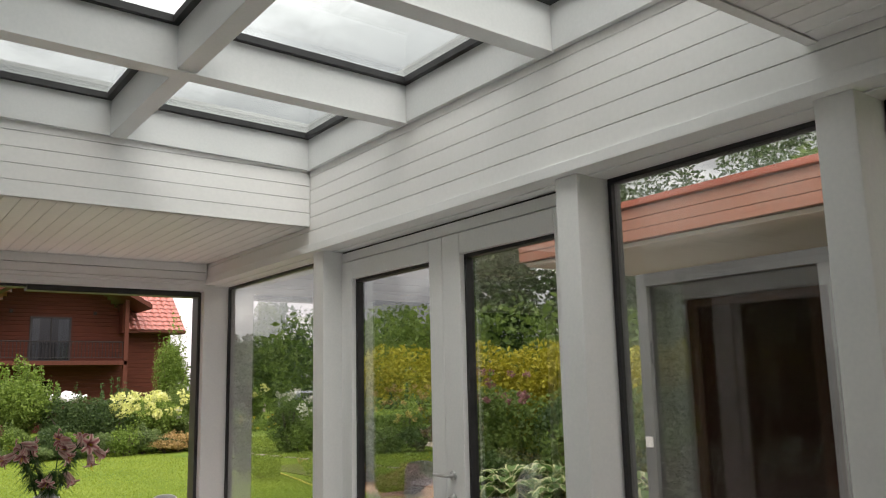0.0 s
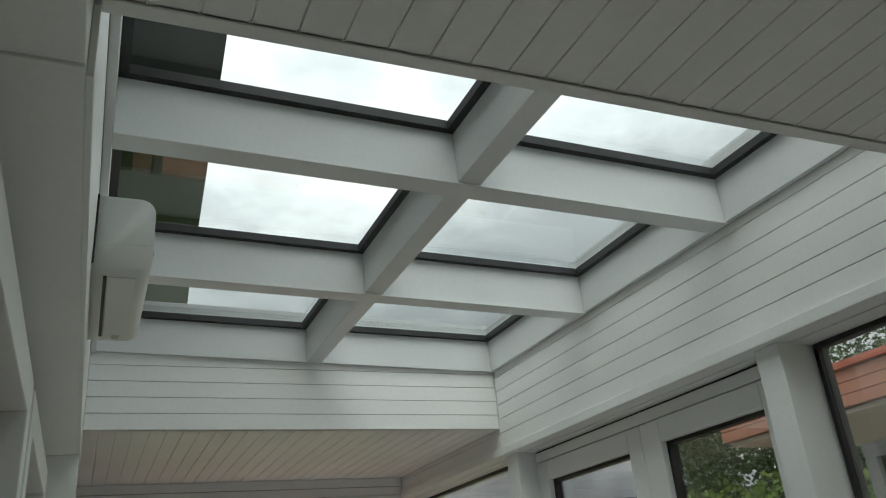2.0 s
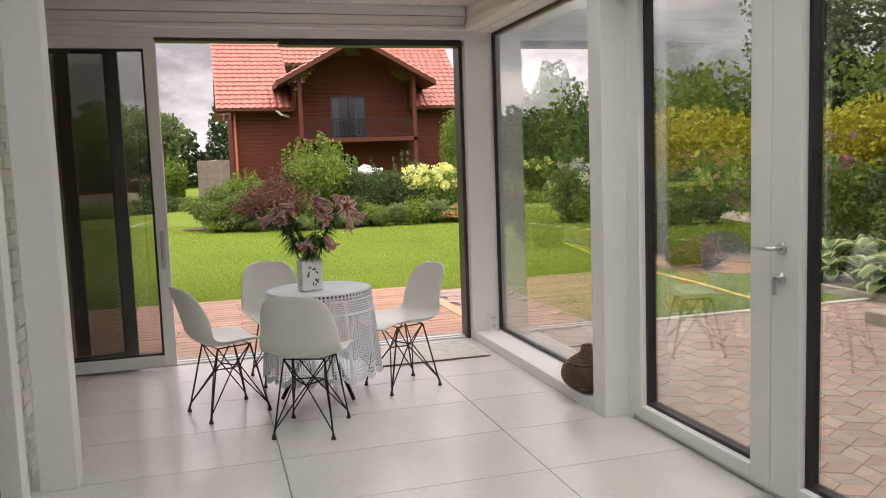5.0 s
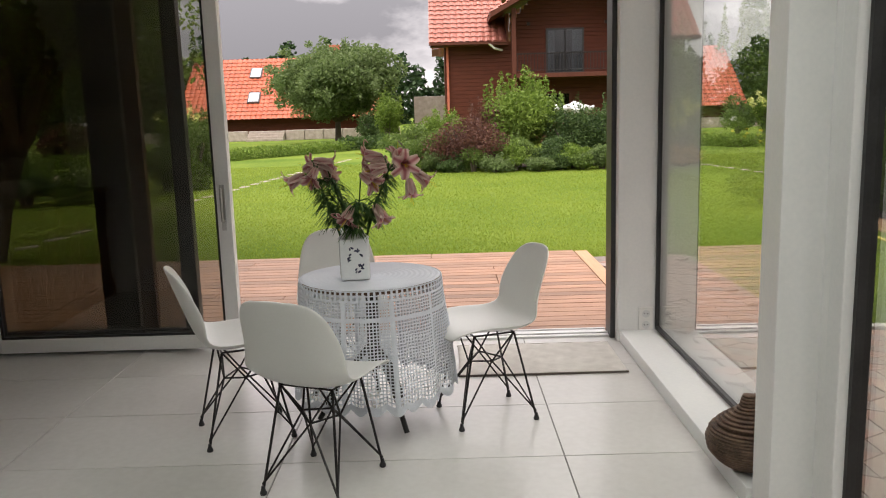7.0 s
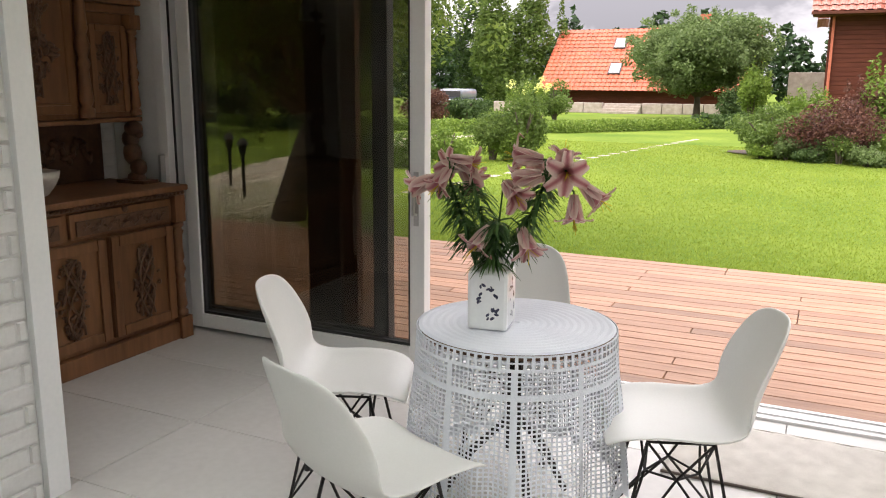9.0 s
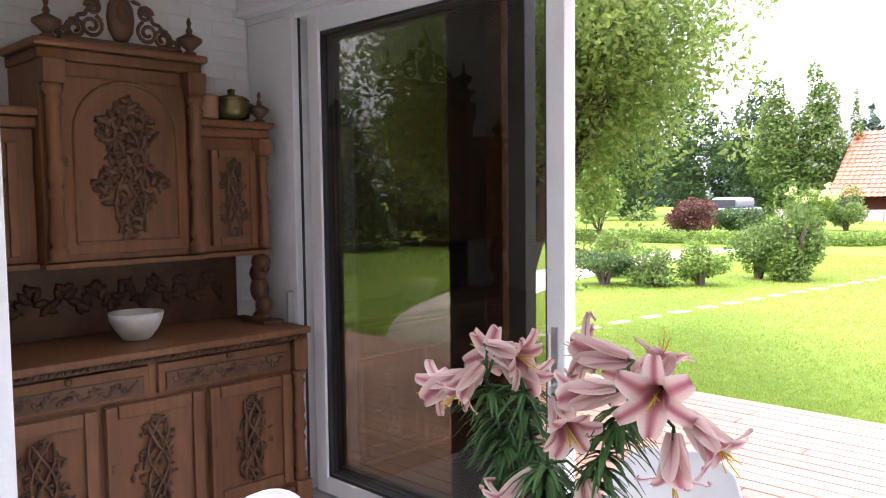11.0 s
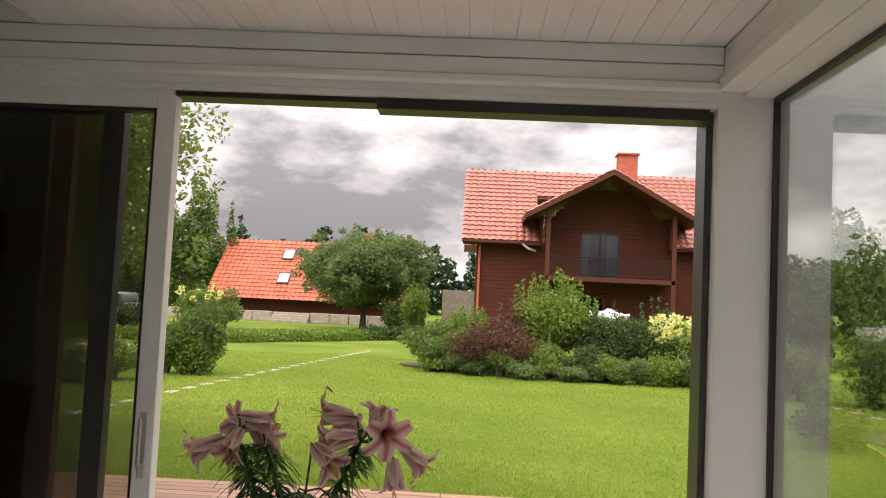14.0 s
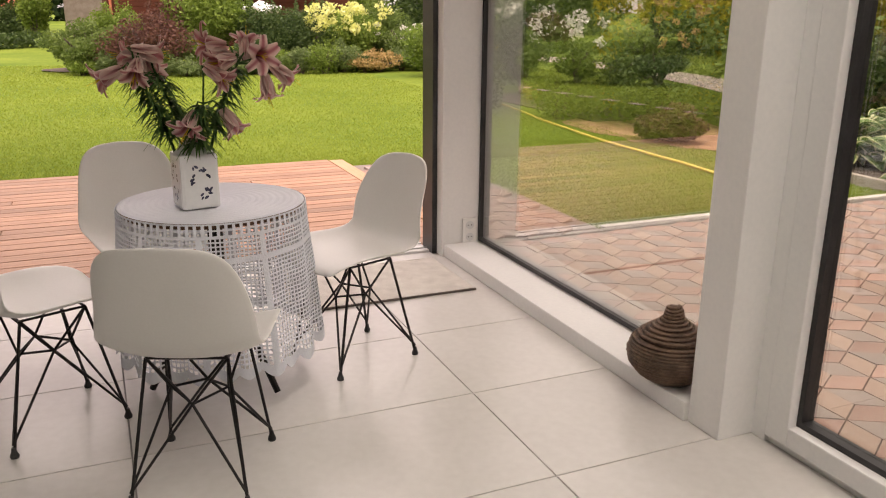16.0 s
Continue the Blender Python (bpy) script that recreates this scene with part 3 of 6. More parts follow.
def hexpave(x0, x1, y0, y1, near, base_label):
    """Rhombic pavers laid three to a hexagon."""
    top = tagged(bx("pavement", x0, x1, y0, y1, -0.139, -0.115, JOINT, bevel=0), base_label, "pavement", **S)
    e = 0.155
    vs0 = [Vector((e * math.cos(radians(30 + 60 * k)), e * math.sin(radians(30 + 60 * k)), 0)) for k in range(6)]
    meshes = []
    tones = (PAVE, PAVEG, PAVEY)
    for k in range(3):
        pts = [Vector((0, 0, 0)), vs0[2 * k], vs0[(2 * k + 1) % 6], vs0[(2 * k + 2) % 6]]
        c = sum(pts, Vector()) / 4
        bm = bmesh.new()
        lo = [bm.verts.new(c + (p - c) * 0.97 + Vector((0, 0, -0.113))) for p in pts]
        hi = [bm.verts.new(c + (p - c) * 0.955 + Vector((0, 0, -0.092))) for p in pts]
        bm.faces.new(hi)
        for i in range(4):
            bm.faces.new((lo[i], lo[(i + 1) % 4], hi[(i + 1) % 4], hi[i]))
        me = bpy.data.meshes.new("paver")
        bm.to_mesh(me)
        bm.free()
        me.materials.append(tones[k])
        meshes.append((me, [tuple(v.co) for v in me.vertices], [tuple(f.vertices) for f in me.polygons]))
    rest = [([], []) for _ in range(3)]
    w, h = e * math.sqrt(3), e * 1.5
    rng = random.Random(5)
    j = 0
    y = y0 + e
    while y < y1 - e:
        x = x0 + w / 2 + (w / 2 if j % 2 else 0)
        while x < x1 - w / 2:
            for k, (me, mv, mf) in enumerate(meshes):
                dz = rng.uniform(-0.002, 0.002)
                if near[0] < x < near[1] and near[2] < y < near[3]:
                    ob = new("paver", me)
                    ob.parent = top
                    ob.location = (x, y, dz)
                else:
                    v, f = rest[k]
                    o = len(v)
                    v.extend((a + x, b + y, c + dz) for a, b, c in mv)
                    f.extend(tuple(i + o for i in q) for q in mf)
            x += w
        y += h
        j += 1
    for k, (v, f) in enumerate(rest):
        tagged(quads("paver_field", v, f, tones[k], top), kind="stuff")
    return top


DECKK = surface("pale_concrete_kerb", (0.40, 0.37, 0.33), (0.54, 0.51, 0.46), 0.9, 4, 50, 0.2)
PAVEG = surface("grey_brown_paver", (0.23, 0.185, 0.165), (0.32, 0.255, 0.225), 0.85, 5, 60, 0.2, obj=0.15)
PAVEY = surface("pink_sand_paver", (0.32, 0.215, 0.165), (0.41, 0.285, 0.225), 0.85, 5, 60, 0.2, obj=0.15)
hexpave(0.44, 4.6, -9.0, 0.42, (0.45, 2.6, -3.9, -0.3), "red and grey rhombic concrete pavers")
hexpave(0.44, 1.45, 0.43, 3.42, (0, 0, 0, 0), "narrow strip of rhombic pavers beside the deck")
tagged(bx("paver_kerb", 1.46, 4.55, 0.43, 0.50, -0.14, -0.088, DECKK, bevel=0.008), "pale concrete kerb between pavers and lawn", "kerb", **S)


def slab(x, y, w, d, z, label):
    return tagged(bx("garden_step", x - w / 2, x + w / 2, y - d / 2, y + d / 2, -0.14, z, STONE, bevel=0.012), label, "step")


slab(4.2, -1.3, 1.3, 1.6, 0.02, "low sandy concrete doorstep on the pavers")
bed_edge = tagged(bx("bed_edging", 4.555, 4.62, -4.0, 2.4, -0.14, -0.04, STONE, bevel=0.01), "concrete edging between pavers and flower bed", "kerb", **S)
tagged(bx("bed_soil_east", 4.62, 13, -6, 2.4, -0.16, -0.06, SOIL, bevel=0), "dark soil of the planted bed", "flower bed", **S)
bm = bmesh.new()
for c, r in (((1.3, 18.3), 3.9), ((4.6, 17.8), 3.2), ((-0.9, 18.0), 2.1)):
    bmesh.ops.create_circle(bm, cap_ends=True, radius=r, segments=40, matrix=Matrix.Translation((*c, -0.125 + 0.006 * r)) @ Matrix.Diagonal((0.93, 0.5, 1, 1)))
tagged(part("bed_soil_north", bm, SOIL), "dark soil under the shrub bed", "flower bed", **S)


# ---- outdoors: plants ----
def leaves(name, blobs, count, size, material, parent=None, flat=0.0, seed=1, shell=0.55, label="", ratio=0.5):
    """Many small folded leaves spread through ellipsoids (centre, radii)."""
    rng = np.random.default_rng(seed)
    vol = np.array([b[1][0] * b[1][1] * b[1][2] for b in blobs]) ** 0.75
    pick = rng.choice(len(blobs), count, p=vol / vol.sum())
    c = np.array([b[0] for b in blobs], float)[pick]
    r = np.array([b[1] for b in blobs], float)[pick]
    d = rng.normal(size=(count, 3))
    d /= np.linalg.norm(d, axis=1)[:, None]
    rad = (shell + (1.08 - shell) * rng.random(count) ** 0.6)[:, None]
    p = c + d * r * rad
    a = rng.normal(size=(count, 3))
    a[:, 2] *= 1 - flat
    a /= np.linalg.norm(a, axis=1)[:, None]
    b = np.cross(a, rng.normal(size=(count, 3)))
    b /= np.linalg.norm(b, axis=1)[:, None]
    s = (size * (0.6 + 0.8 * rng.random(count)))[:, None]
    n = np.cross(a, b)
    v = np.stack([p - a * s, p + b * s * ratio + n * s * 0.18, p + a * s, p - b * s * ratio + n * s * 0.18], 1).reshape(-1, 3)
    f = np.arange(count * 4).reshape(-1, 4)
    me = bpy.data.meshes.new(name)
    me.vertices.add(len(v))
    me.vertices.foreach_set("co", v.ravel())
    me.loops.add(len(v))
    me.loops.foreach_set("vertex_index", f.ravel())
    me.polygons.add(count)
    me.polygons.foreach_set("loop_start", np.arange(count) * 4)
    me.update(calc_edges=True)
    me.materials.append(material)
    ob = new(name, me)
    if parent is not None:
        ob.parent = parent
    if label:
        tagged(ob, label)
    return ob


def blobs_in(rng, n, cx, cy, cz, rx, ry, rz, k=0.42):
    out = []
    for _ in range(n):
        u = Vector((rng.gauss(0, 1), rng.gauss(0, 1), rng.gauss(0, 1))).normalized() * rng.uniform(0.35, 0.95)
        q = rng.uniform(0.7, 1.2) * k
        out.append(((cx + u.x * rx * 0.75, cy + u.y * ry * 0.75, cz + u.z * rz * 0.75), (rx * q, ry * q, rz * q)))
    return out


def tree(x, y, h, w, trunk_h, count, leaf, material, label, seed, r0=0.14, lean=0.0, n_blobs=22, group="", k=0.42, sprigs=0):
    """Broad-leaved tree: forked trunk with limbs and a crown of many clumps."""
    rng = random.Random(seed)
    t = thing("tree", (x, y, -0.15), label, "tree", group)
    bm = bmesh.new()
    fork = Vector((lean, 0, trunk_h))
    tube(bm, [(0, 0, 0), (lean * 0.4, 0.03, trunk_h * 0.5), fork], [r0 * 1.25, r0, r0 * 0.85], 10)
    cz = (trunk_h * 0.75 + h) / 2
    bl = blobs_in(rng, n_blobs, lean, 0, cz, w / 2, w / 2, (h - trunk_h * 0.75) / 2, k)
    for _ in range(sprigs):
        u = Vector((rng.gauss(0, 1), rng.gauss(0, 1), rng.gauss(0.25, 0.8))).normalized()
        q = rng.uniform(0.8, 1.0)
        c = Vector((lean + u.x * w / 2 * q, u.y * w / 2 * q, cz + u.z * (h - trunk_h * 0.75) / 2 * q))
        if c.z > trunk_h * 0.6:
            bl.append((tuple(c), (w * rng.uniform(0.02, 0.045), w * rng.uniform(0.02, 0.045), h * rng.uniform(0.035, 0.075))))
    for c, _ in bl[: n_blobs // 2 + 3]:
        c = Vector(c)
        mid = fork.lerp(c, 0.5) + Vector((rng.uniform(-0.1, 0.1) * w, rng.uniform(-0.1, 0.1) * w, 0.05 * h))
        tube(bm, [fork - Vector((0, 0, 0.1)), mid, c], [r0 * 0.5, r0 * 0.28, r0 * 0.08], 6)
    part("trunk", bm, BARK, t, "grey-brown bark", True)
    leaves("crown", bl, count, leaf, material, t, 0.2, seed, 0.3)
    return t


def shrub(x, y, w, h, material, label, seed, count=2600, leaf=0.06, spiky=False, name="shrub", d=None, z=-0.14, group=""):
    rng = random.Random(seed)
    t = thing(name, (x, y, z), label, "shrub", group)
    d = d or w
    bm = bmesh.new()
    for _ in range(7):
        e = Vector((rng.uniform(-0.3, 0.3) * w, rng.uniform(-0.3, 0.3) * d, h * rng.uniform(0.55, 0.8)))
        tube(bm, [(e.x * 0.15, e.y * 0.15, 0), e * 0.5 + Vector((0, 0, 0.1 * h)), e], [0.03 * w, 0.02 * w, 0.006 * w], 5)
    tagged(part("woody_base", bm, BARK, t), kind="stuff")
    bl = blobs_in(rng, 14, 0, 0, h * 0.5, w / 2, d / 2, h / 2, 0.45)
    if spiky:
        for _ in range(44):
            a, q = rng.uniform(0, 6.28), rng.uniform(0.1, 0.42)
            bl.append(((math.cos(a) * q * w, math.sin(a) * q * d, h * rng.uniform(0.5, 1.12) * (1.15 - q)), (0.03 * w, 0.03 * d, 0.17 * h)))
    leaves("foliage", bl, int(count * 2.1), leaf * 0.66, material, t, 0.1, seed, 0.35)
    return t


def flowers_on(x, y, w, h, n, size, material, label, seed, name="flower_heads", z=-0.14, low=0.6):
    """Flower heads as clusters of small petals."""
    rng = random.Random(seed)
    bl = []
    for _ in range(n):
        a, q = rng.uniform(0, 6.28), math.sqrt(rng.random()) * 0.5
        bl.append(((math.cos(a) * q * w, math.sin(a) * q * w, h * rng.uniform(low, 1.0)), (size, size, size * 0.8)))
    ob = leaves(name, bl, n * 34, size * 0.33, material, None, 0, seed, 0.5, ratio=0.8)
    ob.location = (x, y, z)
    return tagged(ob, label, "flowers", kind="stuff")


def hedge(name, pts, w, h, material, label, count, leaf, seed):
    rng = random.Random(seed)
    bl = []
    for (x0, y0), (x1, y1) in zip(pts, pts[1:]):
        n = max(3, int(math.hypot(x1 - x0, y1 - y0) / (w * 0.5)))
        for i in range(n):
            k = (i + rng.uniform(0.2, 0.8)) / n
            for zz in (0.28, 0.72):
                bl.append(((x0 + (x1 - x0) * k + rng.uniform(-0.1, 0.1) * w, y0 + (y1 - y0) * k, h * zz * rng.uniform(0.92, 1.06)), (w * 0.6, w * 0.6, h * 0.36)))
    ob = leaves(name, bl, count, leaf, material, None, 0.1, seed, 0.5)
    ob.location = (0, 0, -0.14)
    return tagged(ob, label, "hedge")


def conifers(name, spots, label, count, leaf, material, seed):
    """A far wood: ragged pointed or rounded tops side by side."""
    rng = random.Random(seed)
    bl = []
    for x, y, w, h, pointed in spots:
        n = 7
        for i in range(n):
            k = i / (n - 1)
            q = (1 - k) ** 0.8 * 0.5 + 0.06 if pointed else math.sin(math.pi * (0.15 + 0.75 * k)) * 0.5
            bl.append(((x + rng.uniform(-0.12, 0.12) * w, y, h * (0.08 + 0.9 * k)), (w * q, w * q * 0.7, h * 0.13)))
    ob = leaves(name, bl, count, leaf, material, None, 0.3, seed, 0.45)
    ob.location = (0, 0, -0.2)
    return tagged(ob, label, "trees", kind="stuff")


HYDR = leafy("lime_white_petals", (0.58, 0.62, 0.15), (0.80, 0.82, 0.40))
WHITEP = leafy("white_petals", (0.6, 0.6, 0.52), (0.82, 0.82, 0.76))
YELP = leafy("yellow_petals", (0.55, 0.38, 0.02), (0.75, 0.58, 0.05))
PINKP = leafy("dusty_pink_plumes", (0.22, 0.09, 0.10), (0.42, 0.22, 0.22))
DRYG = leafy("dry_ochre_grass", (0.30, 0.20, 0.07), (0.50, 0.36, 0.15))

def grass(x0, x1, y0, y1, count, tall, seed):
    """Loose tufts of short blades over the lawn, thinner with distance from the house."""
    rng = np.random.default_rng(seed)
    x = rng.uniform(x0, x1, count)
    y = y0 + (y1 - y0) * rng.random(count) ** 2.4
    a = rng.uniform(0, 2 * math.pi, count)
    h = tall * (0.5 + 0.8 * rng.random(count))
    w = 0.004 + 0.0006 * (y - y0)
    base = np.stack([x, y, np.full(count, -0.142)], 1)
    side = np.stack([np.cos(a) * w, np.sin(a) * w, np.zeros(count)], 1)
    tip = base + np.stack([rng.normal(0, 0.6, count) * h, rng.normal(0, 0.6, count) * h, h], 1)
    v = np.stack([base - side, base + side, tip], 1).reshape(-1, 3)
    me = bpy.data.meshes.new("grass")
    me.vertices.add(len(v))
    me.vertices.foreach_set("co", v.ravel())
    me.loops.add(len(v))
    me.loops.foreach_set("vertex_index", np.arange(len(v)))
    me.polygons.add(count)
    me.polygons.foreach_set("loop_start", np.arange(count) * 3)
    me.update(calc_edges=True)
    me.materials.append(GRASS)
    return tagged(new("grass", me), "short mown grass blades on the lawn", "grass", kind="stuff")


grass(-9.0, 4.4, 3.44, 20.0, 230000, 0.026, 91)
grass(1.5, 4.6, 0.52, 4.2, 40000, 0.026, 92)
MULCH = surface("reddish_tan_mulch", (0.24, 0.12, 0.065), (0.42, 0.25, 0.14), 0.95, 4, 60, 0.5)
bm = bmesh.new()
mr = random.Random(14)
ring = [bm.verts.new((5.15 + (1.0 + mr.uniform(-0.12, 0.12)) * math.cos(a), 4.5 + (1.9 + mr.uniform(-0.2, 0.2)) * math.sin(a), -0.131)) for a in (2 * math.pi * k / 36 for k in range(36))]
bm.faces.new(ring)
tagged(part("mulch_patch", bm, MULCH), "bare reddish-tan mulch beside the lawn", "flower bed", **S)

# near fruit tree, beyond the sliding doors
tree(-6.35, 4.25, 5.5, 4.9, 1.25, 90000, 0.034, LEAFA, "old apple tree with a low spreading green crown", 3, 0.17, 0.45, 100, k=0.24, sprigs=70)
tree(-6.7, 39.0, 5.5, 8.2, 1.2, 84000, 0.085, LEAFM, "rounded garden tree on the lawn", 9, 0.16, 0, 84, k=0.29, sprigs=80)
tree(-10.5, 12.4, 2.6, 1.6, 0.9, 2500, 0.06, LEAFB, "young slender tree among low shrubs", 6, 0.04, 0, 14)

# shrub bed before the brown house
for a in ((1.2, 18.6, 2.3, 2.05, LEAFB, "tall bright green bushy shrub", 11, 6500, 0.075, True),
          (-1.75, 16.9, 1.7, 1.15, LEAF, "rounded green shrub at the end of the bed", 12, 3000, 0.06, False),
          (-0.45, 16.6, 2.1, 1.3, LEAFP, "low reddish-brown leafy shrub", 13, 3000, 0.055, False),
          (0.3, 18.2, 1.5, 1.5, LEAFP, "purple-leaved shrub behind the bed", 14, 2600, 0.06, True),
          (0.75, 16.3, 1.1, 0.75, LEAF, "feathery green perennial clump", 15, 2600, 0.04, True),
          (1.75, 16.3, 1.0, 0.7, LEAFD, "dark green low perennial", 16, 2000, 0.045, False),
          (2.3, 15.9, 0.8, 0.55, LEAFB, "small bright green perennial", 17, 1500, 0.045, False),
          (3.3, 17.6, 1.9, 1.35, LEAFD, "dark green shrub in the bed", 18, 3200, 0.06, False),
          (4.7, 17.8, 2.1, 1.45, LEAFB, "lime green hydrangea bush in bloom", 19, 3200, 0.06, False),
          (6.2, 17.0, 1.6, 1.1, LEAF, "green shrub with white flowers", 20, 2600, 0.055, False),
          (3.9, 15.8, 1.0, 0.5, LEAF, "low green edging perennial", 21, 1600, 0.045, False),
          (4.9, 15.6, 1.3, 0.45, DRYG, "low ochre grassy cushion", 22, 1600, 0.045, True),
          (6.3, 15.4, 1.0, 0.8, LEAF, "upright green iris leaves clump", 23, 1400, 0.06, True),
          (6.6, 21.5, 1.2, 3.2, LEAFB, "climbing plant on an arch", 24, 3200, 0.06, True)):
    shrub(a[0], a[1], a[2] * 1.3, a[3] * 1.12, a[4], a[5], a[6], int(a[7] * 1.6), a[8], a[9], group="shrubs of the bed before the house")
pr = random.Random(77)
for i in range(17):
    k = i / 16
    m = (LEAFB, LEAFM, LEAFD, LEAF, LEAFM)[i % 5]
    shrub(-1.9 + 8.6 * k, 15.95 - 0.55 * math.sin(math.pi * k) + pr.uniform(-0.15, 0.25) + 0.9 * max(0, 0.22 - k), pr.uniform(0.7, 1.15), pr.uniform(0.35, 0.75), m, "low mixed green perennial along the bed edge", 130 + i, 1500, 0.045, i % 3 != 0, name="perennial", group="perennials along the bed edge")
for i, (x, y, w, h, m) in enumerate(((2.5, 17.6, 2.0, 1.5, LEAFD), (-1.0, 18.2, 1.8, 1.5, LEAFB), (5.9, 18.2, 2.0, 1.6, LEAF), (3.9, 18.6, 1.8, 1.7, LEAFD))):
    shrub(x, y, w, h, m, "leafy green shrub filling the bed", 160 + i, 4200, 0.06, True, group="shrubs of the bed before the house")
flowers_on(4.7, 17.5, 2.3, 1.6, 64, 0.13, HYDR, "lime-white hydrangea heads", 31)
flowers_on(6.1, 16.9, 1.6, 1.15, 22, 0.08, WHITEP, "white flower heads above the shrub", 32)
bm = bmesh.new()
bmesh.ops.create_uvsphere(bm, u_segments=20, v_segments=10, radius=1, matrix=Matrix.Translation((3.25, 22.0, 1.35)) @ Matrix.Diagonal((0.7, 0.45, 0.17, 1)))
for v in bm.verts:
    v.co += Vector((0, 0, 0.10 * math.sin(v.co.x * 9) * math.cos(v.co.y * 7)))
tagged(part("furniture_cover", bm, LINER, smooth=True), "white cover draped over garden furniture", "cover").location = (0, 0, 0)
bx("frame", 2.6, 3.9, 21.6, 22.4, -0.14, 1.1, HTRIM, bpy.data.objects["furniture_cover"], 0.01)

# lawn edges to the north-west
hedge("clipped_hedge", [(-22, 21.5), (-13, 22.6), (-9.1, 23.8), (-5.2, 29.5)], 0.8, 0.42, LEAFB, "low clipped yellow-green hedge", 22000, 0.045, 41)
hedge("lawn_hedge", [(-5.2, 29.5), (-3.6, 31.5)], 0.9, 0.55, LEAFD, "low dark green hedge end", 1400, 0.08, 42)
shrub(-12.5, 34, 2.0, 1.9, LEAF, "weeping rounded shrub by the wall", 43, 3000, 0.09)
shrub(-3.6, 33.5, 1.7, 2.4, LEAFB, "pale green young tree by the hedge", 44, 2600, 0.09, True)
shrub(-4.5, 36.0, 2.4, 1.6, LEAFD, "dark clipped shrub by the path", 45, 2400, 0.1)
for i, (x, y, w, h, m) in enumerate(((-8.9, 10.2, 1.3, 0.75, LEAFD), (-8.1, 10.6, 1.2, 0.7, LEAF), (-7.5, 11.2, 1.1, 0.85, LEAFB), (-9.6, 11.6, 1.4, 1.1, LEAFB), (-7.2, 12.9, 1.2, 1.0, LEAF), (-6.7, 12.8, 0.9, 0.8, LEAFB))):
    shrub(x, y, w, h, m, "low green garden shrub under the fruit tree", 50 + i, 1700, 0.05, group="shrubs along the path")
shrub(-6.55, 13.0, 1.4, 1.55, LEAF, "loose green shrub beside the path", 58, 3600, 0.055, True)
shrub(-15.5, 26.0, 2.4, 1.5, LEAFP, "dark red-leaved rounded shrub", 59, 2600, 0.09)
shrub(-14.9, 28.6, 2.8, 1.25, LEAFD, "dark green shrub before the parked car", 62, 3600, 0.09)
shrub(-12.0, 29.0, 2.2, 1.8, LEAFB, "pale flowering bush by the hedge", 60, 2600, 0.09)
flowers_on(-12.0, 28.8, 2.0, 1.9, 18, 0.14, HYDR, "pale yellow flower heads", 61)

# stepping stones and paths
for i in range(28):
    k = i / 27
    s = tagged(bx("stepping_stone", -0.17, 0.17, -0.085, 0.085, -0.03, 0.004, STONE, bevel=0.01), "flat pale stepping stone in the lawn", "stepping stone", "row of stepping stones")
    s.matrix_world = pose(-6.45 + 2.15 * k ** 1.2, 4.6 + 18.0 * k, -0.135, 0, 0, 80 + 8 * math.sin(5 * i))
SANDP = surface("pale_gravel_path", (0.36, 0.31, 0.25), (0.52, 0.46, 0.38), 0.95, 3, 60, 0.3)
bm = bmesh.new()
prev = None
for i in range(25):
    k = i / 24
    c = Vector((-5.9 - 5.5 * k - 1.6 * math.sin(k * 3.0), 3.4 + 17 * k ** 1.5, -0.132))
    d = Vector((1.0, 0.25, 0)) * 0.75
    cur = (bm.verts.new(c - d), bm.verts.new(c + d))
    if prev:
        bm.faces.new((prev[0], prev[1], cur[1], cur[0]))
    prev = cur
tagged(part("garden_path", bm, SANDP), "pale curving garden path", "path", **S)


def path_lamp(x, y):
    t = thing("garden_lamp", (x, y, -0.14), "small black bollard lamp beside the path", "lamp", "path lamps")
    bm = bmesh.new()
    tube(bm, [(0, 0, 0), (0, 0, 0.62)], 0.025)
    part("pole", bm, BLACKM, t)
    bm = bmesh.new()
    lathe(bm, [(0.05, 0.62), (0.06, 0.74), (0.1, 0.75), (0.02, 0.85)], 12)
    part("head", bm, BLACKM, t)


path_lamp(-8.1, 5.6)
path_lamp(-9.1, 6.5)
path_lamp(-8.8, 17.5)

# far woods around the plot
wr = random.Random(8)
conifers("far_wood_north", [(-60 + i * 4.5 + wr.uniform(-1, 1), 95 + wr.uniform(-8, 8), 6, wr.uniform(7, 10), i % 3 > 0) for i in range(30)], "distant dark mixed wood", 50000, 0.38, CONIF, 71)
conifers("far_wood_west", [(-25 - i * 0.6 - wr.uniform(0, 12), 62 - i * 4.0, 5.5, wr.uniform(7, 11.5), i % 4 == 0) for i in range(12)], "tall grey-green trees behind the neighbour", 50000, 0.18, LEAFD, 72)
conifers("wood_west", [(-17 - wr.uniform(0, 8), 24 - i * 3.6, 5.0, wr.uniform(5, 8), i % 3 == 0) for i in range(9)], "dark trees west of the garden", 36000, 0.15, CONIF, 73)
conifers("wood_east", [(13 + i * 0.8 + wr.uniform(-2, 3), 32 - i * 1.45 + wr.uniform(-2, 2), 5.6 if i > 9 else 4.6, wr.uniform(6.6, 9.6) * (0.55 if i < 7 else 1.3), i % 4 == 1) for i in range(30)], "tall dark conifers and birches behind the hedge", 200000, 0.11, LEAFD, 74)
conifers("wood_south_east", [(13 + wr.uniform(0, 4), 1.5 - i * 2.2, 3.6, wr.uniform(5.0, 6.6), False) for i in range(8)], "green treetops behind the house wing", 30000, 0.12, LEAF, 77)
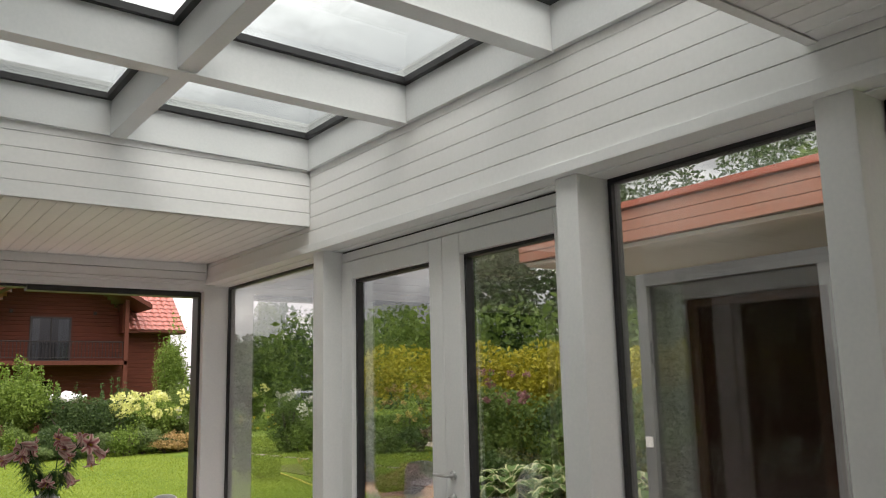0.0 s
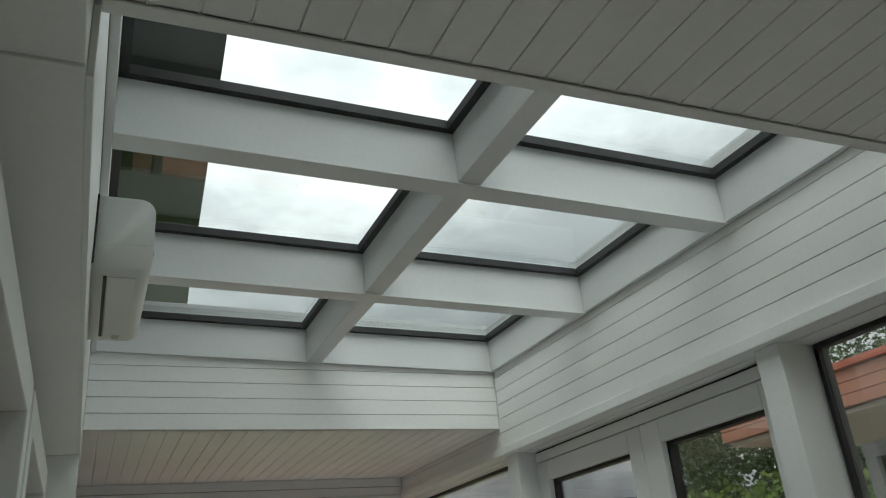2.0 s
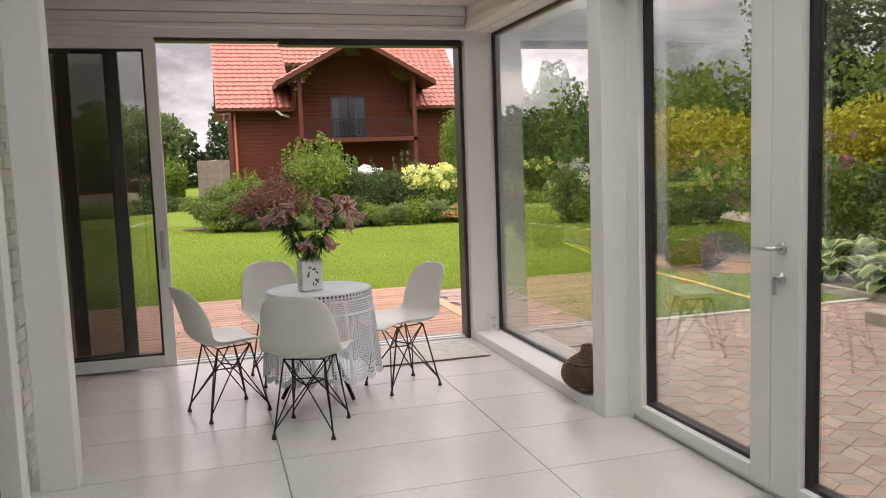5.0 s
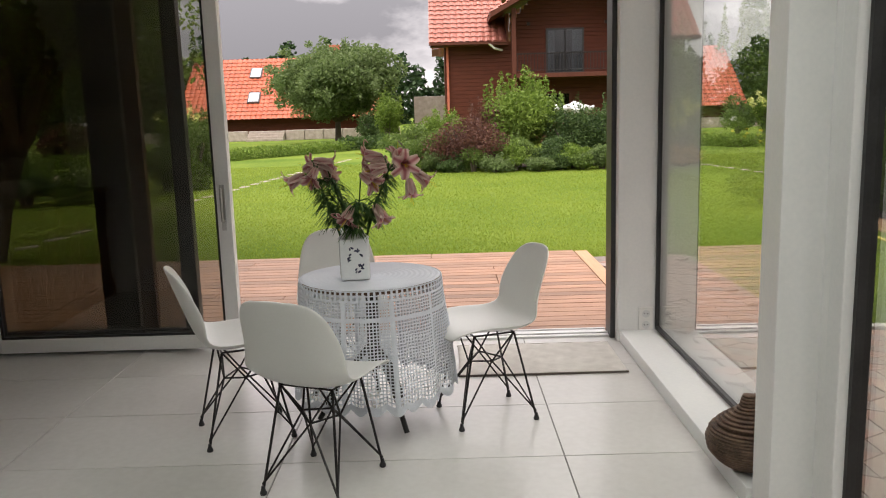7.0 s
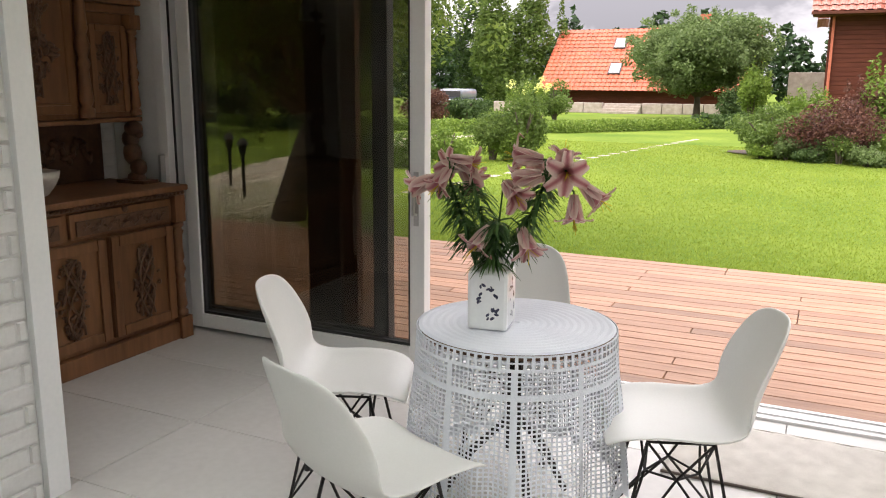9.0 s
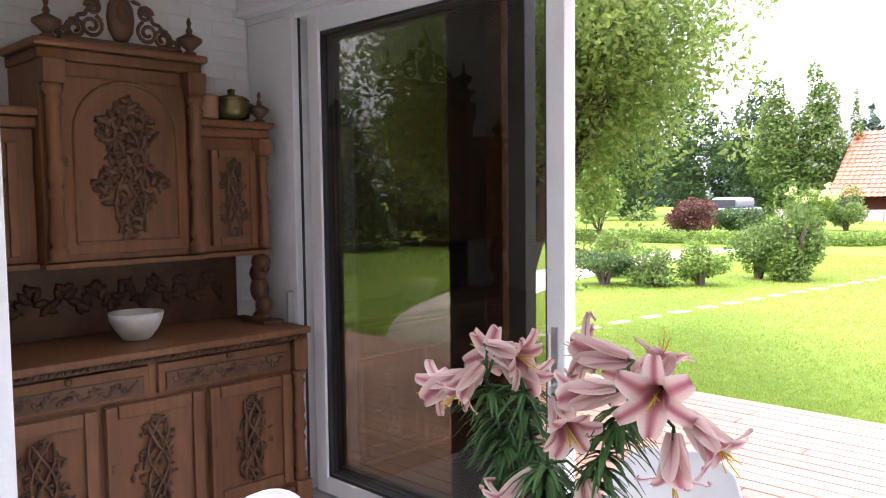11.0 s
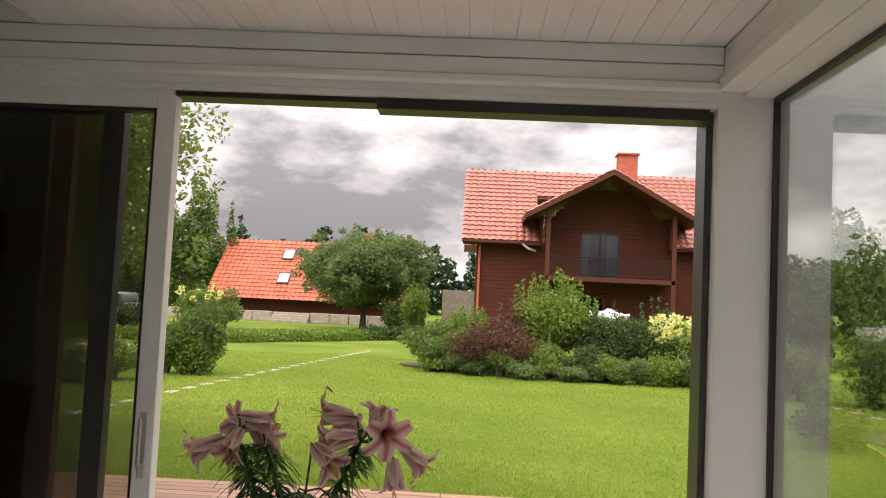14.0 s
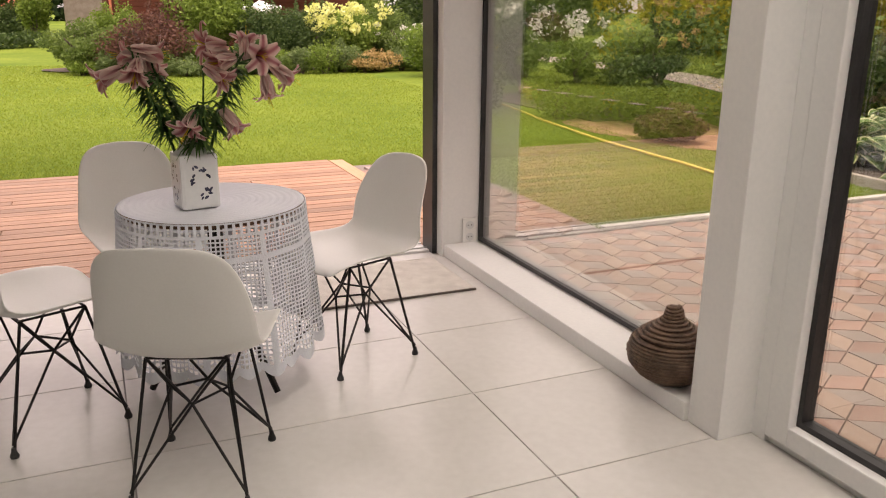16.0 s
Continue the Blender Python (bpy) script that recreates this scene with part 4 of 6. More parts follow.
conifers("wood_north_east", [(11.5 + wr.uniform(0, 9), 22 + i * 2.4, 4.2, wr.uniform(3.4, 5.0), i % 3 == 0) for i in range(7)], "green trees beside the brown house", 36000, 0.13, LEAF, 75)

conifers("birch_pair", [(-23.2, 53, 3.6, 8.6, False), (-20.9, 54, 3.2, 9.4, False), (-18.9, 55, 1.6, 8.0, True)], "grey-green birches beside the orange-roofed house", 16000, 0.14, LEAF, 76)
# east garden
hedge("golden_hedge", [(5.9, 6.8), (8.0, 4.6), (12.0, 0.6)], 1.1, 2.2, LEAFY, "tall golden-yellow clipped hedge", 56000, 0.05, 81)
hedge("perennial_border", [(4.9, 6.3), (6.6, 4.6), (9.5, 1.6)], 1.3, 1.45, LEAF, "dense green perennial border before the hedge", 13000, 0.055, 83)
hedge("green_hedge", [(6.4, 11.5), (9.0, 8.0), (14.5, 2.4)], 1.8, 3.3, LEAF, "green shrub border behind the golden hedge", 12000, 0.10, 82)
for i, (x, y, w, h, m, lb, sp) in enumerate(((4.4, 6.0, 1.4, 1.3, LEAF, "green flowering perennial bush", True), (5.3, 4.9, 1.3, 1.4, LEAFD, "dark green perennial clump", True),
                                    (6.2, 3.6, 1.5, 1.5, LEAF, "tall green perennial clump", True), (7.0, 2.4, 1.5, 1.6, LEAFD, "large dark green leafy shrub", False),
                                    (6.3, 1.2, 1.5, 1.5, LEAF, "broad green shrub by the pavers", False), (6.6, -0.4, 1.7, 1.9, LEAFD, "dense dark green shrub by the wing", False),
                                    (5.4, 2.4, 1.0, 0.7, LEAFD, "low dark green ground cover", False), (4.6, 3.7, 0.9, 0.45, LEAFP, "low reddish foliage clump", False),
                                    (3.9, 7.6, 1.1, 0.8, LEAF, "grassy green perennial clump", True), (5.6, 9.2, 1.5, 1.6, LEAFD, "dark shrub before the wood", False),
                                    (7.6, 12.0, 2.4, 2.6, LEAF, "tall green shrub behind the border", True), (5.9, 13.6, 2.0, 1.3, LEAFB, "light green shrub beside the lawn", False))):
    shrub(x, y, w, h, m, lb, 90 + i, 3000, 0.06, sp, group="shrubs of the east border")
flowers_on(4.4, 6.0, 1.3, 1.5, 16, 0.09, WHITEP, "white flower heads above the shrub", 111, low=0.7)
flowers_on(6.9, 11.0, 2.0, 1.7, 24, 0.12, WHITEP, "white hydrangea heads", 112, low=0.6)
flowers_on(5.2, 10.0, 2.2, 1.1, 24, 0.03, YELP, "small yellow flower heads", 113, low=0.7)
flowers_on(6.3, 3.4, 1.3, 1.9, 18, 0.07, PINKP, "dusty pink flower plumes", 114, low=0.7)
flowers_on(5.2, 4.7, 1.2, 1.7, 26, 0.05, DRYG, "dry upright seed heads", 115, low=0.6)
tagged(bx("dry_patch", 4.7, 7.5, 5.5, 9.5, -0.16, -0.12, SOIL, bevel=0), "bare reddish soil with ochre cushions", "flower bed", **S)
for i, (x, y) in enumerate(((5.2, 7.0), (5.9, 6.6), (6.3, 7.8), (5.4, 8.3))):
    shrub(x, y, 0.9, 0.35, DRYG, "low ochre cushion plant", 120 + i, 1200, 0.04, group="ochre cushions")

# yellow hose on the grass
HOSE = surface("yellow_hose", (0.62, 0.48, 0.06), (0.75, 0.60, 0.12), 0.5, 10, 60, 0.05)
bm = bmesh.new()
hr = random.Random(2)
tube(bm, [(3.58 + 1.0 * (1 - k) ** 1.3 + 0.05 * math.sin(9 * k) + hr.uniform(-0.02, 0.02), 9.0 - 7.9 * k, -0.118) for k in (i / 30 for i in range(31))], 0.018, 6)
tagged(part("garden_hose", bm, HOSE, smooth=True), "yellow garden hose lying across the grass", "hose")


def hosta(x, y, r, n, seed, label):
    """A clump of broad arching leaves with pale margins."""
    rng = random.Random(seed)
    t = thing("hosta", (x, y, -0.06), label, "plant", "hostas by the pavers")
    for edge, nm, m in ((0, "leaves", LEAFH), (1, "leaf_margins", LEAFW)):
        v, f = [], []
        rg = random.Random(seed)
        for i in range(n):
            a, ln, el = rg.uniform(0, 6.28), r * rg.uniform(0.32, 0.56), rg.uniform(0.1, 0.9)
            d, sd = Vector((math.cos(a), math.sin(a), 0)), Vector((-math.sin(a), math.cos(a), 0))
            base = d * r * rg.uniform(0.0, 0.75) + Vector((0, 0, r * rg.uniform(0.15, 0.75) * (0.4 + el * 0.6)))
            prev = None
            for k in range(6):
                u = k / 5
                w = ln * 0.42 * math.sin(math.pi * min(0.98, 0.10 + 0.88 * u)) ** 0.8
                c = base + d * ln * u * math.cos(el * (1 - u)) + Vector((0, 0, ln * (math.sin(el) * u * 1.25 - 0.75 * u * u)))
                ws = (0.0, w * 0.72) if not edge else (w * 0.72, w)
                row = []
                for s in (-1, 1):
                    for q in ws:
                        row.append(len(v))
                        v.append(tuple(c + sd * s * q + Vector((0, 0, 0.25 * q))))
                if prev:
                    f.append((prev[0], prev[1], row[1], row[0]))
                    f.append((prev[2], row[2], row[3], prev[3]))
                prev = row
        quads(nm, v, f, m, t)
    return t


LEAFH = leafy("hosta_green", (0.06, 0.14, 0.03), (0.14, 0.24, 0.06), 3)
LEAFW = leafy("cream_leaf_margin", (0.42, 0.45, 0.22), (0.62, 0.62, 0.38), 3)
for i, (x, y, r, n) in enumerate(((5.1, 1.7, 0.62, 90), (5.7, 0.9, 0.68, 96), (5.05, 0.5, 0.5, 70), (5.9, -0.2, 0.62, 84), (6.4, 1.9, 0.6, 70))):
    hosta(x, y, r, n, 130 + i, "broad hosta with cream-edged green leaves")



# ---- houses ----
def tiled_roof(name, p0, p1, q0, q1, tw, th, material, parent=None, pieces=False):
    """Curved roof tiles between an eave p0-p1 and a ridge q0-q1: each an object on a deck, or one sheet of pieces."""
    p0, p1, q0, q1 = map(Vector, (p0, p1, q0, q1))
    nu = max(4, round((p1 - p0).length / tw))
    nv = max(3, round((q0 - p0).length / th))
    nrm = (p1 - p0).cross(q0 - p0).normalized()
    if nrm.z < 0:
        nrm = -nrm

    def at(i, j):
        return p0.lerp(p1, i / nu).lerp(q0.lerp(q1, i / nu), j / nv)

    def tile(i, j, origin):
        v = []
        for jj, lift in ((j, 0.045), (j + 1.05, 0.0)):
            for ii, bulge in ((0, 0.0), (0.3, 0.045), (0.6, 0.045), (0.98, 0.0)):
                v.append(tuple(at(i + ii, jj) + nrm * (lift + bulge) - origin))
        return v

    faces = [(k, k + 1, k + 5, k + 4) for k in range(3)]
    if pieces:
        roof = quads(name, [tuple(c - nrm * 0.012) for c in (p0, p1, q1, q0)], [(0, 1, 2, 3)], material, parent)
        me = bpy.data.meshes.new("roof_tile")
        me.from_pydata(tile(0, 0, at(0, 0)), [], faces)
        me.materials.append(material)
        for j in range(nv):
            for i in range(nu):
                ob = new("roof_tile", me)
                ob.parent = roof
                ob.location = at(i, j)
        return roof
    v, f = [], []
    for j in range(nv):
        for i in range(nu):
            o = len(v)
            v.extend(tile(i, j, Vector()))
            f.extend(tuple(o + k for k in q) for q in faces)
    return tagged(quads(name, v, f, material, parent), kind="stuff")


CURT = surface("sheer_grey_curtain", (0.46, 0.49, 0.54), (0.68, 0.71, 0.76), 0.8, 3, 40, 0.3, (8, 8, 0.4))


def brown_house():
    h = thing("brown_house", (0, 31, -0.14), "two-storey dark brown timber house with red tiled roof and balcony", "house")
    o = 31

    def p(name, x0, x1, y0, y1, z0, z1, m, bevel=0.01, parent=None, label=""):
        return bx(name, x0, x1, y0 - o, y1 - o, z0 + 0.14, z1 + 0.14, m, parent or h, bevel, label)

    wall = p("wall", -0.9, 9.5, 31.05, 31.15, -0.14, 4.25, HOUSE, 0, None, "dark brown horizontal log boards")
    z = -0.14
    while z < 4.25:
        bm = bmesh.new()
        box(bm, -0.9, 9.5, 31 - o, 31.04 - o, z + 0.14, z + 0.14 + 0.165, 0.015)
        part("log_board", bm, HOUSE, wall)
        z += 0.17
    z = 4.25
    while z < 6.6:
        bm = bmesh.new()
        k = (z - 4.25) / 2.4
        box(bm, 2.0 + 2.2 * max(0, k - 0.3), 7.2 - 2.2 * max(0, k - 0.3), 31 - o, 31.15 - o, z + 0.14, z + 0.14 + 0.165, 0.015)
        part("log_board", bm, HOUSE, wall)
        z += 0.17
    p("wall_side", -0.9, -0.75, 31.15, 39, -0.14, 4.3, HOUSE)
    p("wall_side", 9.35, 9.5, 31.15, 39, -0.14, 4.3, HOUSE)
    bm = bmesh.new()
    for k in range(14):
        a = (-0.85 + k * 0.21, 2.0)
        tube(bm, [(a[0], -0.02, 0.3), (a[0] - 0.9 if k > 4 else -0.85, -0.02, 0.3 + (0.9 if k > 4 else a[0] + 0.85))], 0.03, 4)
    part("diagonal_boards", bm, HTRIM, h, "red-brown diagonal boarding")
    ridge = lambda k: (30.35 + 4.65 * k - o, 4.37 + 3.73 * k)
    for x0, x1, k in ((-1.55, 1.75, 0.0), (1.75, 7.25, 0.62), (7.25, 10.0, 0.0)):
        tiled_roof("roof", (x0, *ridge(k)), (x1, *ridge(k)), (x0, *ridge(1.0)), (x1 + (0.1 if x1 > 9 else 0), *ridge(1.0)), 0.29, 0.36, ROOF, h, True)
    tiled_roof("roof_back", (10.0, 39.7 - o, 4.37), (-1.55, 39.7 - o, 4.37), (10.1, 35 - o, 8.1), (-1.5, 35 - o, 8.1), 0.5, 0.6, ROOF, h)
    for x0, x1 in ((-1.5, 1.75), (7.25, 10.0)):
        p("roof_underlay", x0, x1, 30.4, 30.5, 4.13, 4.22, HTRIM)
        p("soffit", x0, x1, 30.4, 31.2, 4.10, 4.135, HTRIM)
    for x0 in (1.75, 7.15):
        p("dormer_cheek", x0, x0 + 0.1, 30.4, 33.4, 4.1, 5.4, HOUSE)
    p("gutter", -1.55, 1.1, 30.26, 30.36, 4.14, 4.24, HTRIM)
    p("gutter", 7.9, 10.0, 30.26, 30.36, 4.14, 4.24, HTRIM)
    p("downpipe", -0.82, -0.72, 30.85, 30.95, -0.1, 4.1, BRICKR)
    bm = bmesh.new()
    tube(bm, [(1.0, 30.3 - o, 4.3), (1.25, 30.4 - o, 4.1), (1.6, 30.9 - o, 4.05)], 0.05)
    part("downpipe", bm, PLASTIC, h)
    p("chimney", 5.5, 6.35, 33.6, 34.4, 7.0, 8.72, BRICKR)
    p("chimney_cap", 5.42, 6.43, 33.5, 34.5, 8.72, 8.8, BRICKR)
    # gabled balcony front
    ap, el, er = (4.5, 7.2), (1.05, 5.3), (7.95, 5.3)
    for (xa, za), nm in ((el, "gable_roof"), (er, "gable_roof")):
        pr = [(xa, 28.9 - o, za + 0.14), (xa, 33.5 - o, za + 0.14), (ap[0], 28.9 - o, ap[1] + 0.14), (ap[0], 33.5 - o, ap[1] + 0.14)]
        if xa > ap[0]:
            tiled_roof(nm, pr[0], pr[1], pr[2], pr[3], 0.3, 0.36, ROOF, h, True)
        else:
            tiled_roof(nm, pr[1], pr[0], pr[3], pr[2], 0.3, 0.36, ROOF, h, True)
        bm = bmesh.new()
        s = 1 if xa > ap[0] else -1
        v = [(xa + 0.05 * s, y - o, za + 0.12 - dz) if e == 0 else (ap[0], y - o, ap[1] + 0.12 - dz) for e in (0, 1) for y in (28.88, 33.4) for dz in (0, 0.2)]
        vv = [bm.verts.new(c) for c in v]
        for q in ((0, 1, 5, 4), (2, 6, 7, 3), (0, 4, 6, 2), (1, 3, 7, 5), (0, 2, 3, 1), (4, 5, 7, 6)):
            bm.faces.new([vv[i] for i in q])
        part("barge_board", bm, HTRIM, h)
    for x in (2.0, 7.12):
        p("balcony_post", x - 0.09, x + 0.09, 29.5, 29.68, -0.14, 5.5, HTRIM)
    p("tie_beam", 1.95, 2.05, 29.7, 31, 5.25, 5.4, HTRIM)
    p("balcony_floor", 1.95, 7.2, 29.5, 31, 2.66, 2.84, HTRIM, 0.01, None, "brown timber balcony floor")
    p("railing_top", 2.1, 7.05, 29.55, 29.6, 3.62, 3.67, BLACKM)
    p("railing_bottom", 2.1, 7.05, 29.55, 29.6, 2.95, 2.98, BLACKM)
    for k in range(36):
        x = 2.15 + k * 0.138
        p("baluster", x - 0.012, x + 0.012, 29.56, 29.585, 2.98, 3.62, BLACKM, 0)
    # Black slab stands in for the unlit room behind panes and curtains.
    win = p("balcony_door", 3.5, 5.15, 30.93, 31.0, 2.84, 4.78, RUBBER, 0.01, None, "glazed balcony door with pale curtains")
    p("pane", 3.58, 4.3, 30.915, 30.925, 2.94, 4.7, GLASSK, 0, win)
    p("pane", 4.36, 5.07, 30.915, 30.925, 2.94, 4.7, GLASSK, 0, win)
    p("curtain", 3.6, 3.88, 30.926, 30.93, 2.95, 4.68, CURT, 0, win)
    p("curtain", 4.62, 5.05, 30.926, 30.93, 2.95, 4.68, CURT, 0, win)
    p("mullion", 4.3, 4.36, 30.9, 30.93, 2.9, 4.72, BLACKM, 0.003, win)
    w2 = p("window", 3.4, 4.6, 30.93, 31.0, 0.9, 2.1, HTRIM, 0.01, None, "small window under the balcony")
    p("pane", 3.5, 4.5, 30.92, 30.925, 1.0, 2.0, GLASSK, 0, w2)
    for x in (2.75, 6.1):
        p("wall_lamp", x - 0.06, x + 0.06, 30.86, 31.0, 4.92, 5.05, BLACKM, 0.01)
    return h


brown_house()


def orange_house():
    h = thing("orange_house", (0, 51, -0.14), "low house with a large orange-red tiled roof and two roof windows", "house")
    o = 51

    def p(name, x0, x1, y0, y1, z0, z1, m, bevel=0.01, parent=None):
        return bx(name, x0, x1, y0 - o, y1 - o, z0 + 0.14, z1 + 0.14, m, parent or h, bevel)

    wl2 = p("wall", -18.4, -5.9, 51.4, 51.6, 0.0, 1.44, HOUSE, 0)
    for k in range(12):
        bx("wall_board", -18.4, -5.9, 0.37, 0.4, 0.14 + k * 0.12, 0.14 + k * 0.12 + 0.115, HOUSE, wl2)
    e0, e1, r0, r1 = (-19.1, 50.4 - o, 1.3), (-5.2, 50.4 - o, 1.3), (-19.1, 55.5 - o, 5.6), (-5.2, 55.5 - o, 5.6)
    tiled_roof("roof", e0, e1, r0, r1, 0.36, 0.42, ROOF2, h)
    tiled_roof("roof_back", (e1[0], 60.6 - o, 1.3), (e0[0], 60.6 - o, 1.3), r1, r0, 0.6, 0.7, ROOF2, h)
    p("chimney", -9.2, -8.4, 55.0, 55.8, 5.0, 6.3, BRICKR)
    for x, k in ((-14.3, 0.74), (-14.1, 0.33)):
        c = Vector(e0).lerp(Vector(r0), k)
        bm = bmesh.new()
        box(bm, -0.42, 0.42, -0.55, 0.55, 0.02, 0.16, 0.02)
        w = part("roof_window", bm, ANTHRA, h)
        ang = math.degrees(math.atan2(r0[2] - e0[2], r0[1] - e0[1]))
        w.matrix_local = pose(x, c.y, c.z, ang)
        bm = bmesh.new()
        box(bm, -0.34, 0.34, -0.46, 0.46, 0.16, 0.17)
        part("pane", bm, ROOFPANE, w)
    return h


# Opaque pale blue-grey puts the mirrored sky into the pane colour.
ROOFPANE = surface("roof_window_sky_reflection", (0.55, 0.6, 0.65), (0.7, 0.74, 0.78), 0.08, 2, 20, 0)
orange_house()
# terrace wall before the orange house
tw = thing("terrace_wall", (-11, 46, -0.14), "grey stone terrace wall with steps", "garden wall")
for k in range(14):
    if k not in (6, 7):
        bx("stone_block", -9.5 + k * 1.2, -8.34 + k * 1.2, 0, 0.4, 0, 0.62, STONE, tw, 0.03)
for k in range(4):
    bx("step", -2.2, 0.05, -0.9 + k * 0.3, -0.6 + k * 0.3, 0, 0.15 * (k + 1), STONE, tw, 0.02)
shed = tagged(bx("grey_shed", -2.6, -0.6, 40, 42, -0.14, 2.2, STONE, bevel=0.03), "pale grey shed between the houses", "shed")
car = thing("car", (-20.6, 40.5, -0.14), "grey parked car behind the shrubs", "car")
CARP = surface("grey_car_paint", (0.16, 0.18, 0.22), (0.22, 0.24, 0.28), 0.25, 3, 60, 0.01)
bm = bmesh.new()
box(bm, -0.85, 0.85, -2.0, 2.0, 0.3, 0.85, 0.10)
box(bm, -0.75, 0.75, -1.1, 1.3, 0.84, 1.42, 0.22)
part("body", bm, CARP, car, "glossy grey paint", True)
bx("windscreen", -0.68, 0.68, -1.16, -1.08, 0.95, 1.3, RUBBER, car, 0.02)
for x in (-0.78, 0.78):
    for y in (-1.3, 1.3):
        bm = bmesh.new()
        lathe(bm, [(0.2, -0.1), (0.31, -0.09), (0.31, 0.09), (0.2, 0.1)], 20)
        bmesh.ops.transform(bm, matrix=Matrix.Translation((x, y, 0.31)) @ Matrix.Rotation(radians(90), 4, "Y"), verts=bm.verts)
        part("wheel", bm, RUBBER, car)


# neighbouring wing with a timber fascia, across the pavers
def east_wing():
    w = thing("house_wing", (2.3, -5, -0.14), "dark glazed house wing under a red-brown timber fascia", "house wing")
    ox, oy = 2.3, -5

    def p(name, x0, x1, y0, y1, z0, z1, m, bevel=0.004, parent=None, label=""):
        return bx(name, x0 - ox, x1 - ox, y0 - oy, y1 - oy, z0 + 0.14, z1 + 0.14, m, parent or w, bevel, label)

    for k in range(3):
        p("fascia_board", 2.22, 2.26, -9.2, -1.9, 2.62 + k * 0.085, 2.70 + k * 0.085, REDWOOD)
        p("fascia_board", 2.265, 6.5, -1.93, -1.9, 2.62 + k * 0.085, 2.70 + k * 0.085, REDWOOD)
    p("roof_edge", 2.19, 6.6, -9.2, -1.86, 2.88, 2.93, BRICKR)
    p("soffit", 2.27, 6.5, -9.2, -1.94, 2.58, 2.615, SOFF)
    p("head_rail", 2.42, 2.52, -9.2, -3.05, 2.28, 2.38, GREYP)
    for y in (-3.1, -4.6, -6.1, -7.6):
        p("post", 2.42, 2.52, y - 0.05, y + 0.05, -0.09, 2.28, GREYP)
    for y in (-4.55, -6.05, -7.55):
        g = p("pane", 2.46, 2.47, y, y + 1.4, 0.05, 2.28, GLASSK, 0)
    p("switch", 2.40, 2.42, -3.13, -3.07, 1.05, 1.13, PLASTIC)
    p("inner_wall", 4.4, 4.5, -9.2, -2.0, -0.09, 2.58, HTRIM)
    p("inner_floor", 2.42, 4.4, -9.2, -3.1, -0.12, -0.088, STONE)
    for y in (-3.9, -5.3):
        p("inner_post", 3.7, 3.85, y, y + 0.15, -0.09, 2.58, REDWOOD)
    return w


GREYP = surface("grey_painted_post", (0.11, 0.115, 0.12), (0.18, 0.185, 0.19), 0.5, 4, 50, 0.05)
SOFF = surface("cream_soffit_board", (0.5, 0.46, 0.40), (0.62, 0.58, 0.52), 0.7, 2, 30, 0.1, (1, 8, 1))
east_wing()
# Added strips stand in for brown and dark bands mirrored in the glass.
REFLBAND = surface("brown_reflection_band", (0.16, 0.06, 0.035), (0.27, 0.11, 0.06), 0.5, 3, 30, 0.1, (8, 8, 1))
op = thing("outer_cladding_post", (-3.05, 0.42, -0.06), "added brown and dark strips standing in for bands reflected in the door glass", "post", kind="structure")
bx("strip", -0.05, 0.05, -0.03, 0.03, 0, 2.55, REFLBAND, op)
bx("strip", -0.30, -0.07, -0.03, 0.03, 0, 2.55, ANTHRA, op)
